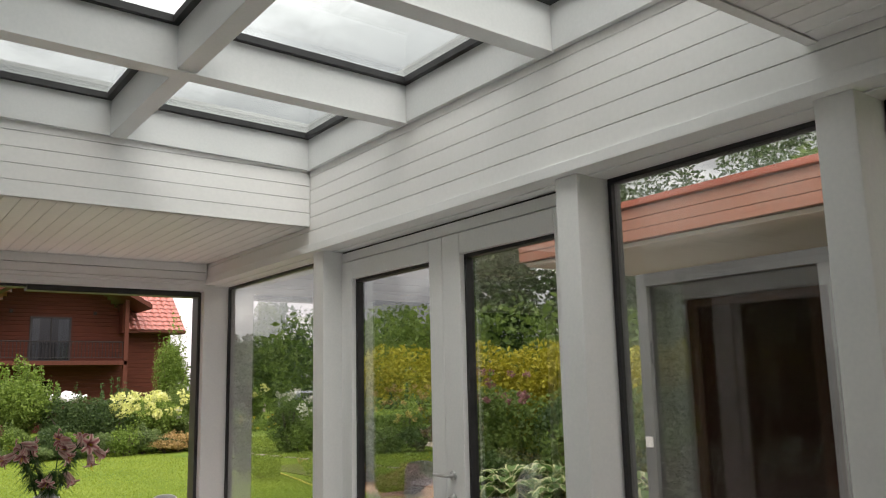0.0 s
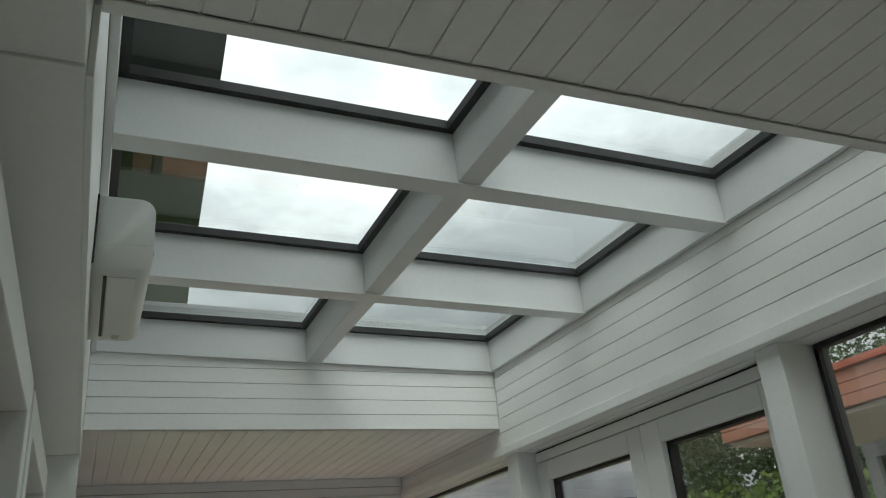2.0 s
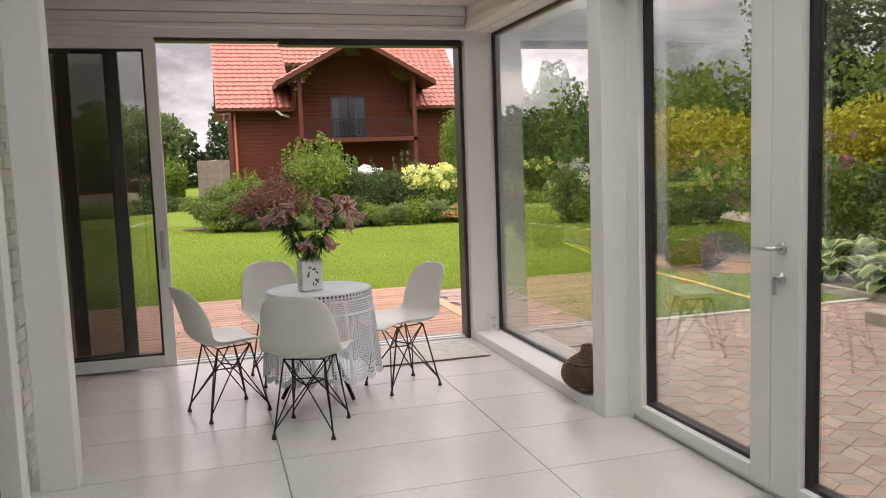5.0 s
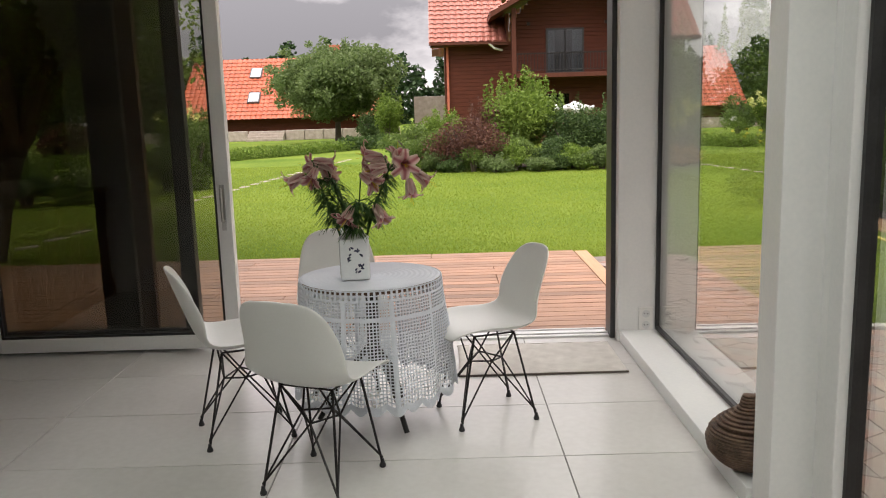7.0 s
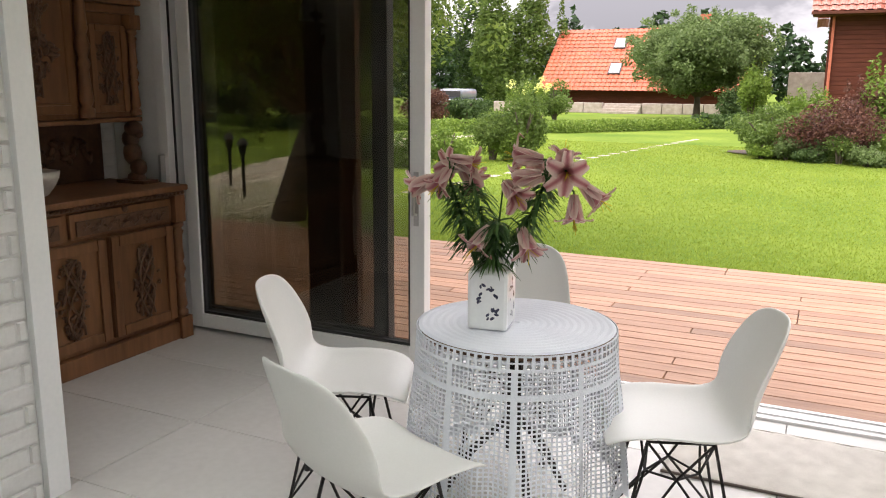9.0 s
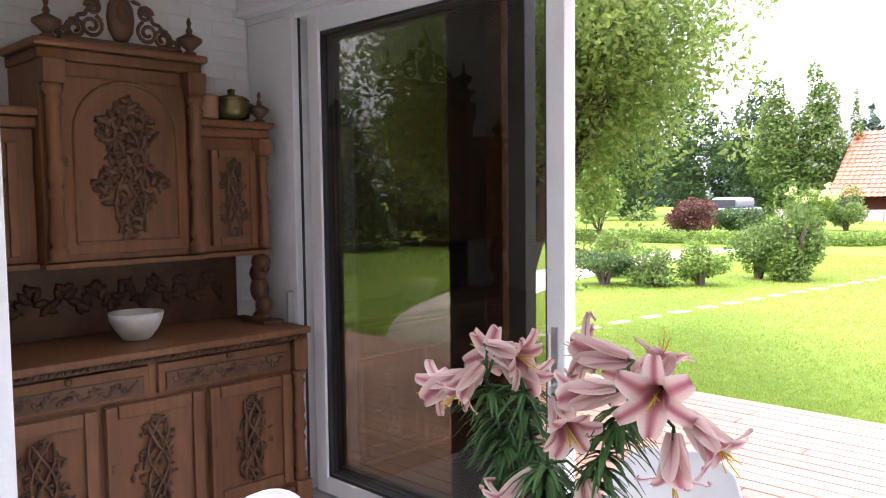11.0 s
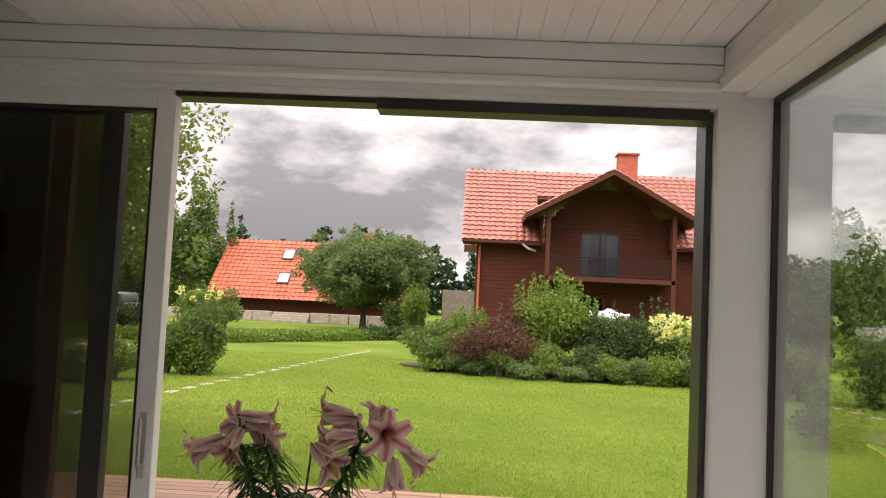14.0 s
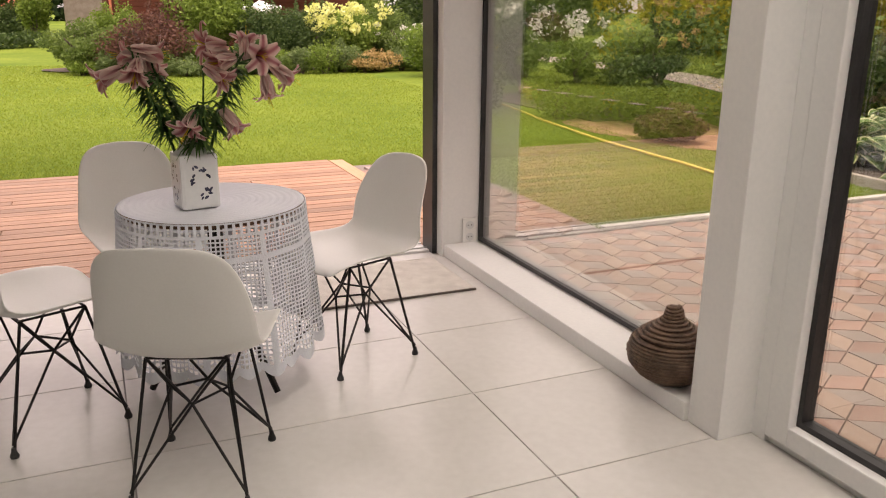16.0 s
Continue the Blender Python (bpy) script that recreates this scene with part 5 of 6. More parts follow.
# ---- things in the room ----
def make_chair():
    """White moulded shell chair on a black wire base, facing +y."""
    t = thing("shell_chair", (0, 0, 0), "white moulded shell chair on a black wire base", "chair", "chairs round the table")
    prof = [(0.225, 0.415, 0.185), (0.205, 0.434, 0.213), (0.15, 0.446, 0.228), (0.05, 0.438, 0.234), (-0.05, 0.428, 0.234), (-0.125, 0.432, 0.232), (-0.178, 0.462, 0.228),
            (-0.208, 0.52, 0.224), (-0.232, 0.59, 0.218), (-0.255, 0.66, 0.208), (-0.278, 0.73, 0.192), (-0.294, 0.78, 0.165), (-0.303, 0.808, 0.125), (-0.306, 0.817, 0.07)]
    nu = 14
    bm = bmesh.new()
    rows = []
    for i, (y, z, w) in enumerate(prof):
        z -= 0.004 + 0.03 * max(0, z - 0.45)
        k = min(1, max(0, (z - 0.43) / 0.15))
        curl = 1 - max(0, (i - 9) / 5)
        row = []
        for j in range(nu + 1):
            u = -1 + 2 * j / nu
            e = abs(u) ** 2.6
            row.append(bm.verts.new((u * w, y + (0.062 * e * k) * curl, z + 0.05 * e * (1 - k) * (0.35 + 0.65 * min(1, (0.215 - y) / 0.15)))))
        rows.append(row)
    for a, b in zip(rows, rows[1:]):
        for j in range(nu):
            bm.faces.new((a[j], a[j + 1], b[j + 1], b[j]))
    bmesh.ops.recalc_face_normals(bm, faces=bm.faces)
    bmesh.ops.solidify(bm, geom=bm.faces[:], thickness=0.009)
    sh = part("seat_shell", bm, SHELL, t, "matt white one-piece seat and back", True)
    sh.modifiers.new("round", "SUBSURF").levels = 1
    sh.modifiers["round"].render_levels = 1
    feet = [(0.165, 0.185, 0.012), (-0.165, 0.185, 0.012), (-0.165, -0.187, 0.012), (0.165, -0.187, 0.012)]
    tops = [(0.125, 0.10, 0.424), (-0.125, 0.10, 0.424), (-0.115, -0.10, 0.422), (0.115, -0.10, 0.422)]
    mids = [(0, 0.085, 0.27), (-0.085, 0, 0.285), (0, -0.085, 0.27), (0.085, 0, 0.285)]
    for i in range(4):
        bm = bmesh.new()
        f = Vector(feet[i])
        tube(bm, [f, tops[i]], 0.0055, 6)
        for m in (mids[i], mids[(i + 3) % 4]):
            tube(bm, [f + Vector((0, 0, 0.03)), m], 0.0045, 6)
            tube(bm, [m, tops[i]], 0.0045, 6)
        leg = part("leg", bm, BLACKM, t)
        bm = bmesh.new()
        lathe(bm, [(0.013, 0.0), (0.014, 0.008), (0.009, 0.02), (0.006, 0.035)], 10, (f.x, f.y, 0))
        part("foot", bm, RUBBER, leg)
    bm = bmesh.new()
    tube(bm, mids + mids[:1], 0.0045, 6)
    part("wire_ring", bm, BLACKM, t)
    bm = bmesh.new()
    tube(bm, tops + tops[:1], 0.0045, 6)
    part("mount_ring", bm, BLACKM, t)
    return t


def facing(x, y, fx, fy):
    return pose(x, y, 0, 0, 0, math.degrees(math.atan2(-fx, fy)))


chair = make_chair()
chair.matrix_basis = facing(-0.874, -1.187, -0.948, -0.318)
copy_thing(chair, facing(-1.555, -1.86, 0.376, 0.927))
copy_thing(chair, facing(-1.995, -1.328, 0.922, 0.386))
copy_thing(chair, facing(-1.62, -0.66, 0.18, -0.98))

TX, TY, TZ = -1.40, -1.215, 0.70


def table():
    t = thing("round_table", (TX, TY, 0), "small round table under a crochet cloth", "table")
    bm = bmesh.new()
    lathe(bm, [(0.29, TZ - 0.03), (0.315, TZ - 0.025), (0.318, TZ - 0.012), (0.30, TZ - 0.008)], 40)
    part("tabletop", bm, OAKD, t)
    bm = bmesh.new()
    tube(bm, [(0, 0, 0.25), (0, 0, TZ - 0.03)], 0.028, 10)
    part("column", bm, BLACKM, t)
    for k in range(3):
        a = radians(-55 + 120 * k)
        bm = bmesh.new()
        c, s = math.cos(a), math.sin(a)
        tube(bm, [(0.02 * c, 0.02 * s, 0.36), (0.15 * c, 0.15 * s, 0.22), (0.27 * c, 0.27 * s, 0.012)], [0.014, 0.014, 0.012], 8)
        part("leg", bm, BLACKM, t)


table()


def cloth():
    """Crochet cloth: ribbed round top, an open-work band and a pleated skirt of open mesh with scallops."""
    t = thing("crochet_tablecloth", (TX, TY, 0), "white round crochet tablecloth with scalloped open-work skirt", "tablecloth")
    R = 0.325
    bm = bmesh.new()
    lathe(bm, [(0.002, TZ - 0.004)] + [(R * k / 26, TZ + (0.0012 if k % 2 else 0.0)) for k in range(1, 26)] + [(R, TZ - 0.003), (R - 0.012, TZ - 0.007)], 72)
    part("top_panel", bm, LACE, t, "dense ribbed crochet top")
    N = 420

    def radius(a, d):
        pl = 0.5 + 0.5 * math.sin(15 * a + 0.8 * math.sin(4 * a))
        return R + 0.004 + d * 0.05 + d * (0.055 * pl + 0.02 * math.sin(5 * a + 1)) * min(1, d / 0.2)

    def sheet(name, d0, d1, rows, hole, label, material=LACE):
        v, f = [], []
        for j in range(rows + 1):
            for i in range(N):
                a = 2 * math.pi * i / N
                d = d0 + (d1 - d0) * j / rows
                scal = 0.03 * abs(math.sin(a * 14)) * max(0, (d - 0.45) / 0.07) if d > 0.45 else 0
                r = radius(a, d)
                v.append((r * math.cos(a), r * math.sin(a), TZ - 0.004 - d - scal))
        for j in range(rows):
            for i in range(N):
                if not hole(i, j):
                    f.append((j * N + i, j * N + (i + 1) % N, (j + 1) * N + (i + 1) % N, (j + 1) * N + i))
        ob = quads(name, v, f, material, t, label)
        ob.modifiers.new("thread", "SOLIDIFY").thickness = 0.0025
        return ob

    sheet("edge_band", 0.0, 0.046, 9, lambda i, j: j in (1, 2, 3, 5, 6, 7) and i % 5 in (0, 1, 2), "open-work band round the rim")
    sheet("skirt", 0.046, 0.52, 99, lambda i, j: j < 94 and j // 3 not in (5,) and j % 3 > 0 and i % 3 > 0 and (i // 3) % 14 != 0, "pleated open crochet skirt")
    return t


cloth()


def vase():
    t = thing("flower_vase", (-1.462, -1.285, TZ + 0.003), "white china vase with dark floral sprigs", "vase")
    t.rotation_euler = (0, 0, radians(9))
    bm = bmesh.new()
    box(bm, -0.066, 0.066, -0.066, 0.066, 0, 0.19, 0.012)
    lathe(bm, [(0.074, 0.184), (0.048, 0.208), (0.043, 0.222), (0.048, 0.228)], 8)
    part("body", bm, CHINA, t)
    rng = random.Random(4)
    for s in range(4):
        bm = bmesh.new()
        for _ in range(20):
            a = rng.uniform(0, 6.28)
            q = rng.uniform(0.55, 1.0)
            u, w = 0.040 * q * math.cos(a), 0.095 + 0.068 * q * math.sin(a)
            r = rng.uniform(0.0045, 0.0075)
            bmesh.ops.create_circle(bm, cap_ends=True, radius=1, segments=8, matrix=Matrix.Translation((u, -0.0666, w)) @ Matrix.Rotation(radians(90), 4, "X") @ Matrix.Rotation(rng.uniform(0, 3), 4, "Z") @ Matrix.Diagonal((r * 1.3, r * 0.7, 1, 1)))
        bmesh.ops.transform(bm, matrix=Matrix.Rotation(radians(90) * s, 4, "Z"), verts=bm.verts)
        tagged(part("floral_motif", bm, INK, t), kind="stuff")
    return t


vase()


def petal_mat():
    m, n, l, p = mat("pink_lily_petal", 0.5)
    p.inputs["Specular IOR Level"].default_value = 0.3
    at = n.new("ShaderNodeUVMap")
    sp = n.new("ShaderNodeSeparateXYZ")
    l.new(at.outputs[0], sp.inputs[0])
    r = ramp(n, [(0.0, (0.42, 0.14, 0.16)), (0.22, (0.54, 0.23, 0.24)), (0.48, (0.76, 0.50, 0.46)), (1.0, (0.84, 0.69, 0.61))])
    l.new(sp.outputs[0], r.inputs[0])
    ns, mx = n.new("ShaderNodeTexNoise"), n.new("ShaderNodeMix")
    ns.inputs["Scale"].default_value = 60
    mx.data_type, mx.blend_type = "RGBA", "MULTIPLY"
    mx.inputs["Factor"].default_value = 0.25
    l.new(r.outputs[0], mx.inputs["A"])
    l.new(ns.outputs["Color"], mx.inputs["B"])
    l.new(mx.outputs["Result"], p.inputs["Base Color"])
    t, ms = n.new("ShaderNodeBsdfTranslucent"), n.new("ShaderNodeMixShader")
    l.new(mx.outputs["Result"], t.inputs[0])
    ms.inputs[0].default_value = 0.42
    l.new(p.outputs[0], ms.inputs[1])
    l.new(t.outputs[0], ms.inputs[2])
    l.new(ms.outputs[0], n["Material Output"].inputs[0])
    return m


PETAL = petal_mat()
STEM = leafy("lily_stem_leaves", (0.025, 0.07, 0.02), (0.075, 0.15, 0.04), 6, 0.2)


def lily_mesh(seed, opened):
    """A trumpet lily along +z with six recurved petals; uv x runs from the midrib to the margin."""
    rng = random.Random(seed)
    me = bpy.data.meshes.new("bloom")
    v, f, uv = [], [], []
    L = 0.15
    for k in range(6):
        a = radians(60 * k + rng.uniform(-6, 6))
        o = opened * rng.uniform(0.8, 1.2)
        wide = 0.027 if k % 2 else 0.020
        prev = None
        for i in range(13):
            u = i / 12
            t = max(0.0, (u - 0.6) / 0.4)
            curl = 2.6 * o * t ** 1.5
            rad = 0.006 + 0.024 * min(u, 0.6) ** 1.5 / 0.46 + 0.05 * o * (math.sin(min(curl, 2.9)) * 0.55 + t * 0.45)
            h = L * min(u, 0.6) + L * 0.34 * (t * max(0.15, 1 - 0.6 * o) - 0.45 * o * t ** 2.5)
            w = wide * (0.30 + 0.85 * math.sin(math.pi * min(0.985, u * 0.86 + 0.13)) ** 1.1) if u < 0.97 else wide * 0.12
            row = []
            for j in (-1, -0.5, 0, 0.5, 1):
                q = j * w
                r = rad - 0.25 * abs(q) * (1 if u < 0.6 else -0.2) - (0.003 if j == 0 else 0)
                wob = 0.003 * math.sin(9 * u + j * 4 + k) * u
                row.append(len(v))
                v.append((r * math.cos(a) - q * math.sin(a), r * math.sin(a) + q * math.cos(a), h + wob))
                uv.append(abs(j))
            if prev:
                for j in range(4):
                    f.append((prev[j], prev[j + 1], row[j + 1], row[j]))
            prev = row
    me.from_pydata(v, [], f)
    lay = me.uv_layers.new(name="UVMap")
    for lp in me.loops:
        lay.data[lp.index].uv = (uv[lp.vertex_index], 0)
    me.materials.append(PETAL)
    me.shade_smooth()
    return me


def bouquet():
    t = thing("lily_bouquet", (-1.462, -1.285, TZ + 0.20), "bunch of pink trumpet lilies with dark green leaves", "flowers")
    rng = random.Random(12)
    kinds = [lily_mesh(s, o) for s, o in ((1, 0.85), (2, 1.1), (3, 0.7), (4, 0.95))]
    heads = [(-0.29, -0.02, 0.235, -0.85, -0.2, -0.4), (-0.215, 0.06, 0.315, -0.85, 0.3, 0.05), (-0.175, -0.08, 0.235, -0.25, -0.65, -0.7), (-0.07, 0.04, 0.315, 0.9, 0.15, -0.2),
             (-0.10, 0.09, 0.25, 0.35, 0.55, -0.7), (0.045, 0.03, 0.35, -0.85, -0.2, 0.05), (0.07, -0.05, 0.285, -0.9, -0.35, -0.2), (0.12, 0.10, 0.30, -0.45, 0.75, -0.1),
             (0.215, 0.06, 0.385, 0.15, 0.3, 0.8), (0.255, -0.06, 0.31, 0.3, -0.85, -0.05), (0.125, -0.09, 0.225, 0.65, -0.4, -0.5), (0.36, 0.0, 0.22, 0.75, 0.0, -0.6),
             (0.27, -0.02, 0.15, 0.1, -0.2, -0.95), (-0.03, -0.10, 0.06, -0.4, -0.5, -0.75), (0.15, -0.06, 0.055, 0.45, -0.3, -0.8)]
    roots = [Vector((-0.03, 0, -0.1)), Vector((0.03, 0.01, -0.1)), Vector((0.0, -0.02, -0.1)), Vector((0.01, 0.0, -0.1))]
    hubs = [Vector((-0.16, 0.01, 0.27)), Vector((0.17, 0.01, 0.285)), Vector((0.04, -0.05, 0.16)), Vector((-0.10, 0.05, 0.27))]
    for r, h in zip(roots, hubs):
        bm = bmesh.new()
        tube(bm, [r, r.lerp(h, 0.5) + Vector((0, 0, 0.03)), h], [0.006, 0.005, 0.004], 6)
        part("stem", bm, STEM, t)
    for i, (x, y, z, dx, dy, dz) in enumerate(heads):
        d = Vector((dx, dy, dz)).normalized()
        c = Vector((x, y, z))
        base = c - d * 0.10
        hub = min(hubs, key=lambda q: (q - base).length)
        bm = bmesh.new()
        tube(bm, [hub, hub.lerp(base, 0.55) + Vector((0, 0, 0.02)), base - d * 0.01, base + d * 0.012], [0.0035, 0.003, 0.003, 0.006], 6)
        part("flower_stalk", bm, STEM, t)
        ob = new("bloom", kinds[i % 4])
        ob.parent = t
        ob.matrix_local = Matrix.Translation(base) @ d.to_track_quat("Z", "Y").to_matrix().to_4x4() @ Matrix.Rotation(rng.uniform(0, 6), 4, "Z") @ Matrix.Scale(rng.uniform(0.80, 0.94), 4)
        bm = bmesh.new()
        for k in range(5):
            a = rng.uniform(0, 6.28)
            e = base + d * 0.11 + Vector((rng.uniform(-1, 1), rng.uniform(-1, 1), rng.uniform(-1, 1))) * 0.018
            tube(bm, [base + d * 0.02, base + d * 0.07, e], 0.0011, 4)
        tagged(part("stamen", bm, YELP, t), kind="stuff")
    v, f = [], []
    for r, h in zip(roots, hubs):
        for i in range(150):
            u = 0.34 + 0.62 * rng.random() ** 1.2
            c = r.lerp(h, u) + Vector((0, 0, 0.12 * u * (1 - u)))
            a = rng.uniform(0, 6.28)
            d = Vector((math.cos(a), math.sin(a), rng.uniform(0.0, 0.5))).normalized()
            sd = d.cross(Vector((0, 0, 1))).normalized()
            ln, w = rng.uniform(0.05, 0.095), rng.uniform(0.0045, 0.008)
            prev = None
            for k in range(5):
                q = k / 4
                m = c + d * ln * q - Vector((0, 0, 1)) * ln * 0.75 * q * q
                ww = w * (1.0 - q ** 2) + 0.0004
                o = len(v)
                v.extend((tuple(m - sd * ww), tuple(m + Vector((0, 0, -0.002))), tuple(m + sd * ww)))
                if prev is not None:
                    f.append((prev, prev + 1, o + 1, o))
                    f.append((prev + 1, prev + 2, o + 2, o + 1))
                prev = o
    tagged(quads("leaves", v, f, STEM, t, "narrow dark green leaves"), kind="stuff")
    return t


bouquet()


# carved sideboard: front faces +x, along y
def sideboard():
    t = thing("carved_sideboard", (-4.43, -0.915, 0), "antique carved brown oak sideboard with upper cabinets", "sideboard")
    ox, oy = -4.43, -0.915

    def p(name, x0, x1, y0, y1, z0, z1, m=OAK, bevel=0.006, parent=None, label=""):
        return bx(name, x0 - ox, x1 - ox, y0 - oy, y1 - oy, z0, z1, m, parent or t, bevel, label)

    def turned(name, x, y, z0, z1, r, parent=None):
        h = z1 - z0
        pr = [(1.0, 0), (1.0, 0.06), (0.6, 0.08), (0.95, 0.12), (0.8, 0.2), (0.62, 0.34), (0.9, 0.38), (0.55, 0.42), (1.0, 0.5), (0.6, 0.58), (0.85, 0.62), (0.66, 0.74), (0.72, 0.86), (0.95, 0.9), (0.6, 0.93), (1.0, 0.96), (1.0, 1.0)]
        bm = bmesh.new()
        lathe(bm, [(r * a, z0 + h * b) for a, b in pr], 14, (x - ox, y - oy, 0))
        return part(name, bm, OAK, parent or t, "", True)

    def carving(name, x, yc, zc, w, h, seed, n=70, parent=None, spine=True):
        """Relief of fruit, leaves and scrolls."""
        rng = random.Random(seed)
        bm = bmesh.new()
        for i in range(n):
            v = rng.uniform(-1, 1)
            env = (1 - abs(v) ** 3.2) * (0.75 + 0.25 * math.sin(v * 7 + seed))
            u = rng.uniform(-1, 1) * max(0.15, env)
            s = rng.uniform(0.07, 0.14) * min(w, h) * 0.62
            lng = rng.uniform(1.0, 2.4)
            bmesh.ops.create_icosphere(bm, subdivisions=1, radius=s, matrix=Matrix.Translation((x - ox + rng.uniform(0, 0.008), yc - oy + u * w / 2, zc + v * h / 2)) @ Matrix.Rotation(rng.uniform(0, 3.14), 4, "X") @ Matrix.Diagonal((0.55, 0.55, lng * 0.7, 1)))
        for i in range(4):
            a = rng.uniform(-0.5, 0.5)
            tube(bm, [(x - ox + 0.012, yc - oy + w * 0.2 * math.sin(q * 5 + i * 1.6 + a), zc + h * (q - 0.5) * 0.95) for q in (k / 8 for k in range(9))], 0.007, 5)
        return part(name, bm, OAKD, parent or t, "dark carved relief of fruit and leaves", True)

    y0, y1 = -1.71, -0.12
    p("plinth", -4.43, -3.85, y0 + 0.02, y1 - 0.02, 0.0, 0.1)
    p("body", -4.43, -3.885, y0 + 0.03, y1 - 0.03, 0.1, 0.86)
    p("worktop", -4.43, -3.81, y0, y1, 0.872, 0.905, OAK, 0.01, None, "moulded oak top board")
    p("top_moulding", -4.43, -3.83, y0 + 0.015, y1 - 0.015, 0.845, 0.872, OAKD)
    bm = bmesh.new()
    for k in range(52):
        bmesh.ops.create_icosphere(bm, subdivisions=1, radius=0.013, matrix=Matrix.Translation((0.604, y0 + 0.03 - oy + k * 0.03, 0.859)) @ Matrix.Diagonal((0.6, 1, 0.8, 1)))
    tagged(part("bead_row", bm, OAKD, t, "row of carved beads", True), kind="stuff")
    for a, b in ((-0.905, -0.2), (-1.63, -0.925)):
        d = p("drawer", -3.9, -3.862, a + 0.01, b - 0.01, 0.70, 0.83)
        p("drawer_panel", -3.863, -3.852, a + 0.04, b - 0.04, 0.715, 0.79, OAKD, 0.004, d)
        carving("drawer_carving", -3.852, (a + b) / 2, 0.752, 0.06, 0.0, 5, 1, d)
        rng = random.Random(int(-a * 100))
        bm = bmesh.new()
        for k in range(36):
            yy = a + 0.08 + (b - a - 0.16) * k / 35
            bmesh.ops.create_icosphere(bm, subdivisions=1, radius=0.016, matrix=Matrix.Translation((-3.853 - ox, yy - oy, 0.752 + 0.018 * math.sin(k * 1.1))) @ Matrix.Rotation(rng.uniform(0, 3), 4, "X") @ Matrix.Diagonal((0.45, 0.6, 1.2, 1)))
        tagged(part("scroll_carving", bm, OAKD, d, "carved scrolling foliage", True), kind="stuff")
        bm = bmesh.new()
        lathe(bm, [(0.014, 0), (0.016, 0.012), (0.008, 0.02)], 10)
        bmesh.ops.transform(bm, matrix=Matrix.Translation((-3.862 - ox, (a + b) / 2 - oy, 0.815)) @ Matrix.Rotation(radians(90), 4, "Y"), verts=bm.verts)
        part("knob", bm, OAKD, d)
    for i, (a, b) in enumerate(((-0.66, -0.215), (-1.135, -0.69), (-1.61, -1.165))):
        d = p("door", -3.9, -3.868, a, b, 0.13, 0.68)
        for q0, q1, r0, r1 in ((a, a + 0.055, 0.13, 0.68), (b - 0.055, b, 0.13, 0.68), (a + 0.055, b - 0.055, 0.13, 0.19), (a + 0.055, b - 0.055, 0.62, 0.68)):
            p("door_frame", -3.868, -3.852, q0 + 0.002, q1 - 0.002, r0 + 0.002, r1 - 0.002, OAK, 0.005, d)
        carving("door_carving", -3.862, (a + b) / 2, 0.40, 0.25, 0.40, 20 + i, 110, d)
        p("lock_plate", -3.852, -3.848, a + 0.02, a + 0.035, 0.40, 0.44, OAKD, 0.002, d)
    for y in (-0.165, -1.665):
        p("corner_block", -3.91, -3.835, y - 0.04, y + 0.04, 0.69, 0.845)
        turned("corner_column", -3.868, y, 0.13, 0.69, 0.036)
        p("corner_foot", -3.92, -3.83, y - 0.045, y + 0.045, 0.0, 0.13)
    # open stage
    p("back_panel", -4.43, -4.40, y0 + 0.08, y1 - 0.06, 0.905, 1.28, OAKD)
    bm = bmesh.new()
    rng = random.Random(9)
    for k in range(70):
        yy = -1.55 + 1.27 * k / 69
        bmesh.ops.create_icosphere(bm, subdivisions=1, radius=0.035, matrix=Matrix.Translation((-4.395 - ox, yy - oy, 1.09 + 0.05 * math.sin(k * 0.8))) @ Matrix.Rotation(rng.uniform(0, 3), 4, "X") @ Matrix.Diagonal((0.4, 0.6, 1.2, 1)))
    tagged(part("stage_carving", bm, OAKD, t, "dark carved foliage frieze", True), kind="stuff")
    for y in (-0.21, -1.62):
        bm = bmesh.new()
        for (dx, dz, r, e) in ((0.0, 0.03, 0.06, 0.6), (0.02, 0.09, 0.055, 1.0), (-0.02, 0.17, 0.06, 1.2), (-0.03, 0.25, 0.055, 1.0), (0.0, 0.31, 0.06, 0.8), (0.035, 0.28, 0.03, 0.8)):
            bmesh.ops.create_icosphere(bm, subdivisions=2, radius=r, matrix=Matrix.Translation((-4.11 + dx - ox, y - oy, 0.905 + dz)) @ Matrix.Diagonal((1, 0.75, e, 1)))
        part("carved_bracket", bm, OAKD, t, "carved animal-shaped bracket", True)
        p("bracket_foot", -4.21, -4.0, y - 0.06, y + 0.06, 0.905, 0.925, OAKD)

    def cabinet(a, b, z0, z1, front, nm, cw, chh, seed, arch):
        c = p(nm, -4.43, front, a, b, z0, z1)
        p("base_moulding", -4.43, front + 0.03, a - 0.01, b + 0.01, z0 - 0.025, z0 - 0.002, OAK, 0.006, c)
        p("cornice", -4.43, front + 0.055, a - 0.03, b + 0.03, z1 + 0.05, z1 + 0.085, OAK, 0.012, c)
        p("cornice_lower", -4.43, front + 0.025, a - 0.01, b + 0.01, z1 + 0.002, z1 + 0.048, OAK, 0.008, c)
        d = p("door", front, front + 0.02, a + 0.075, b - 0.075, z0 + 0.03, z1 - 0.06, OAK, 0.006, c)
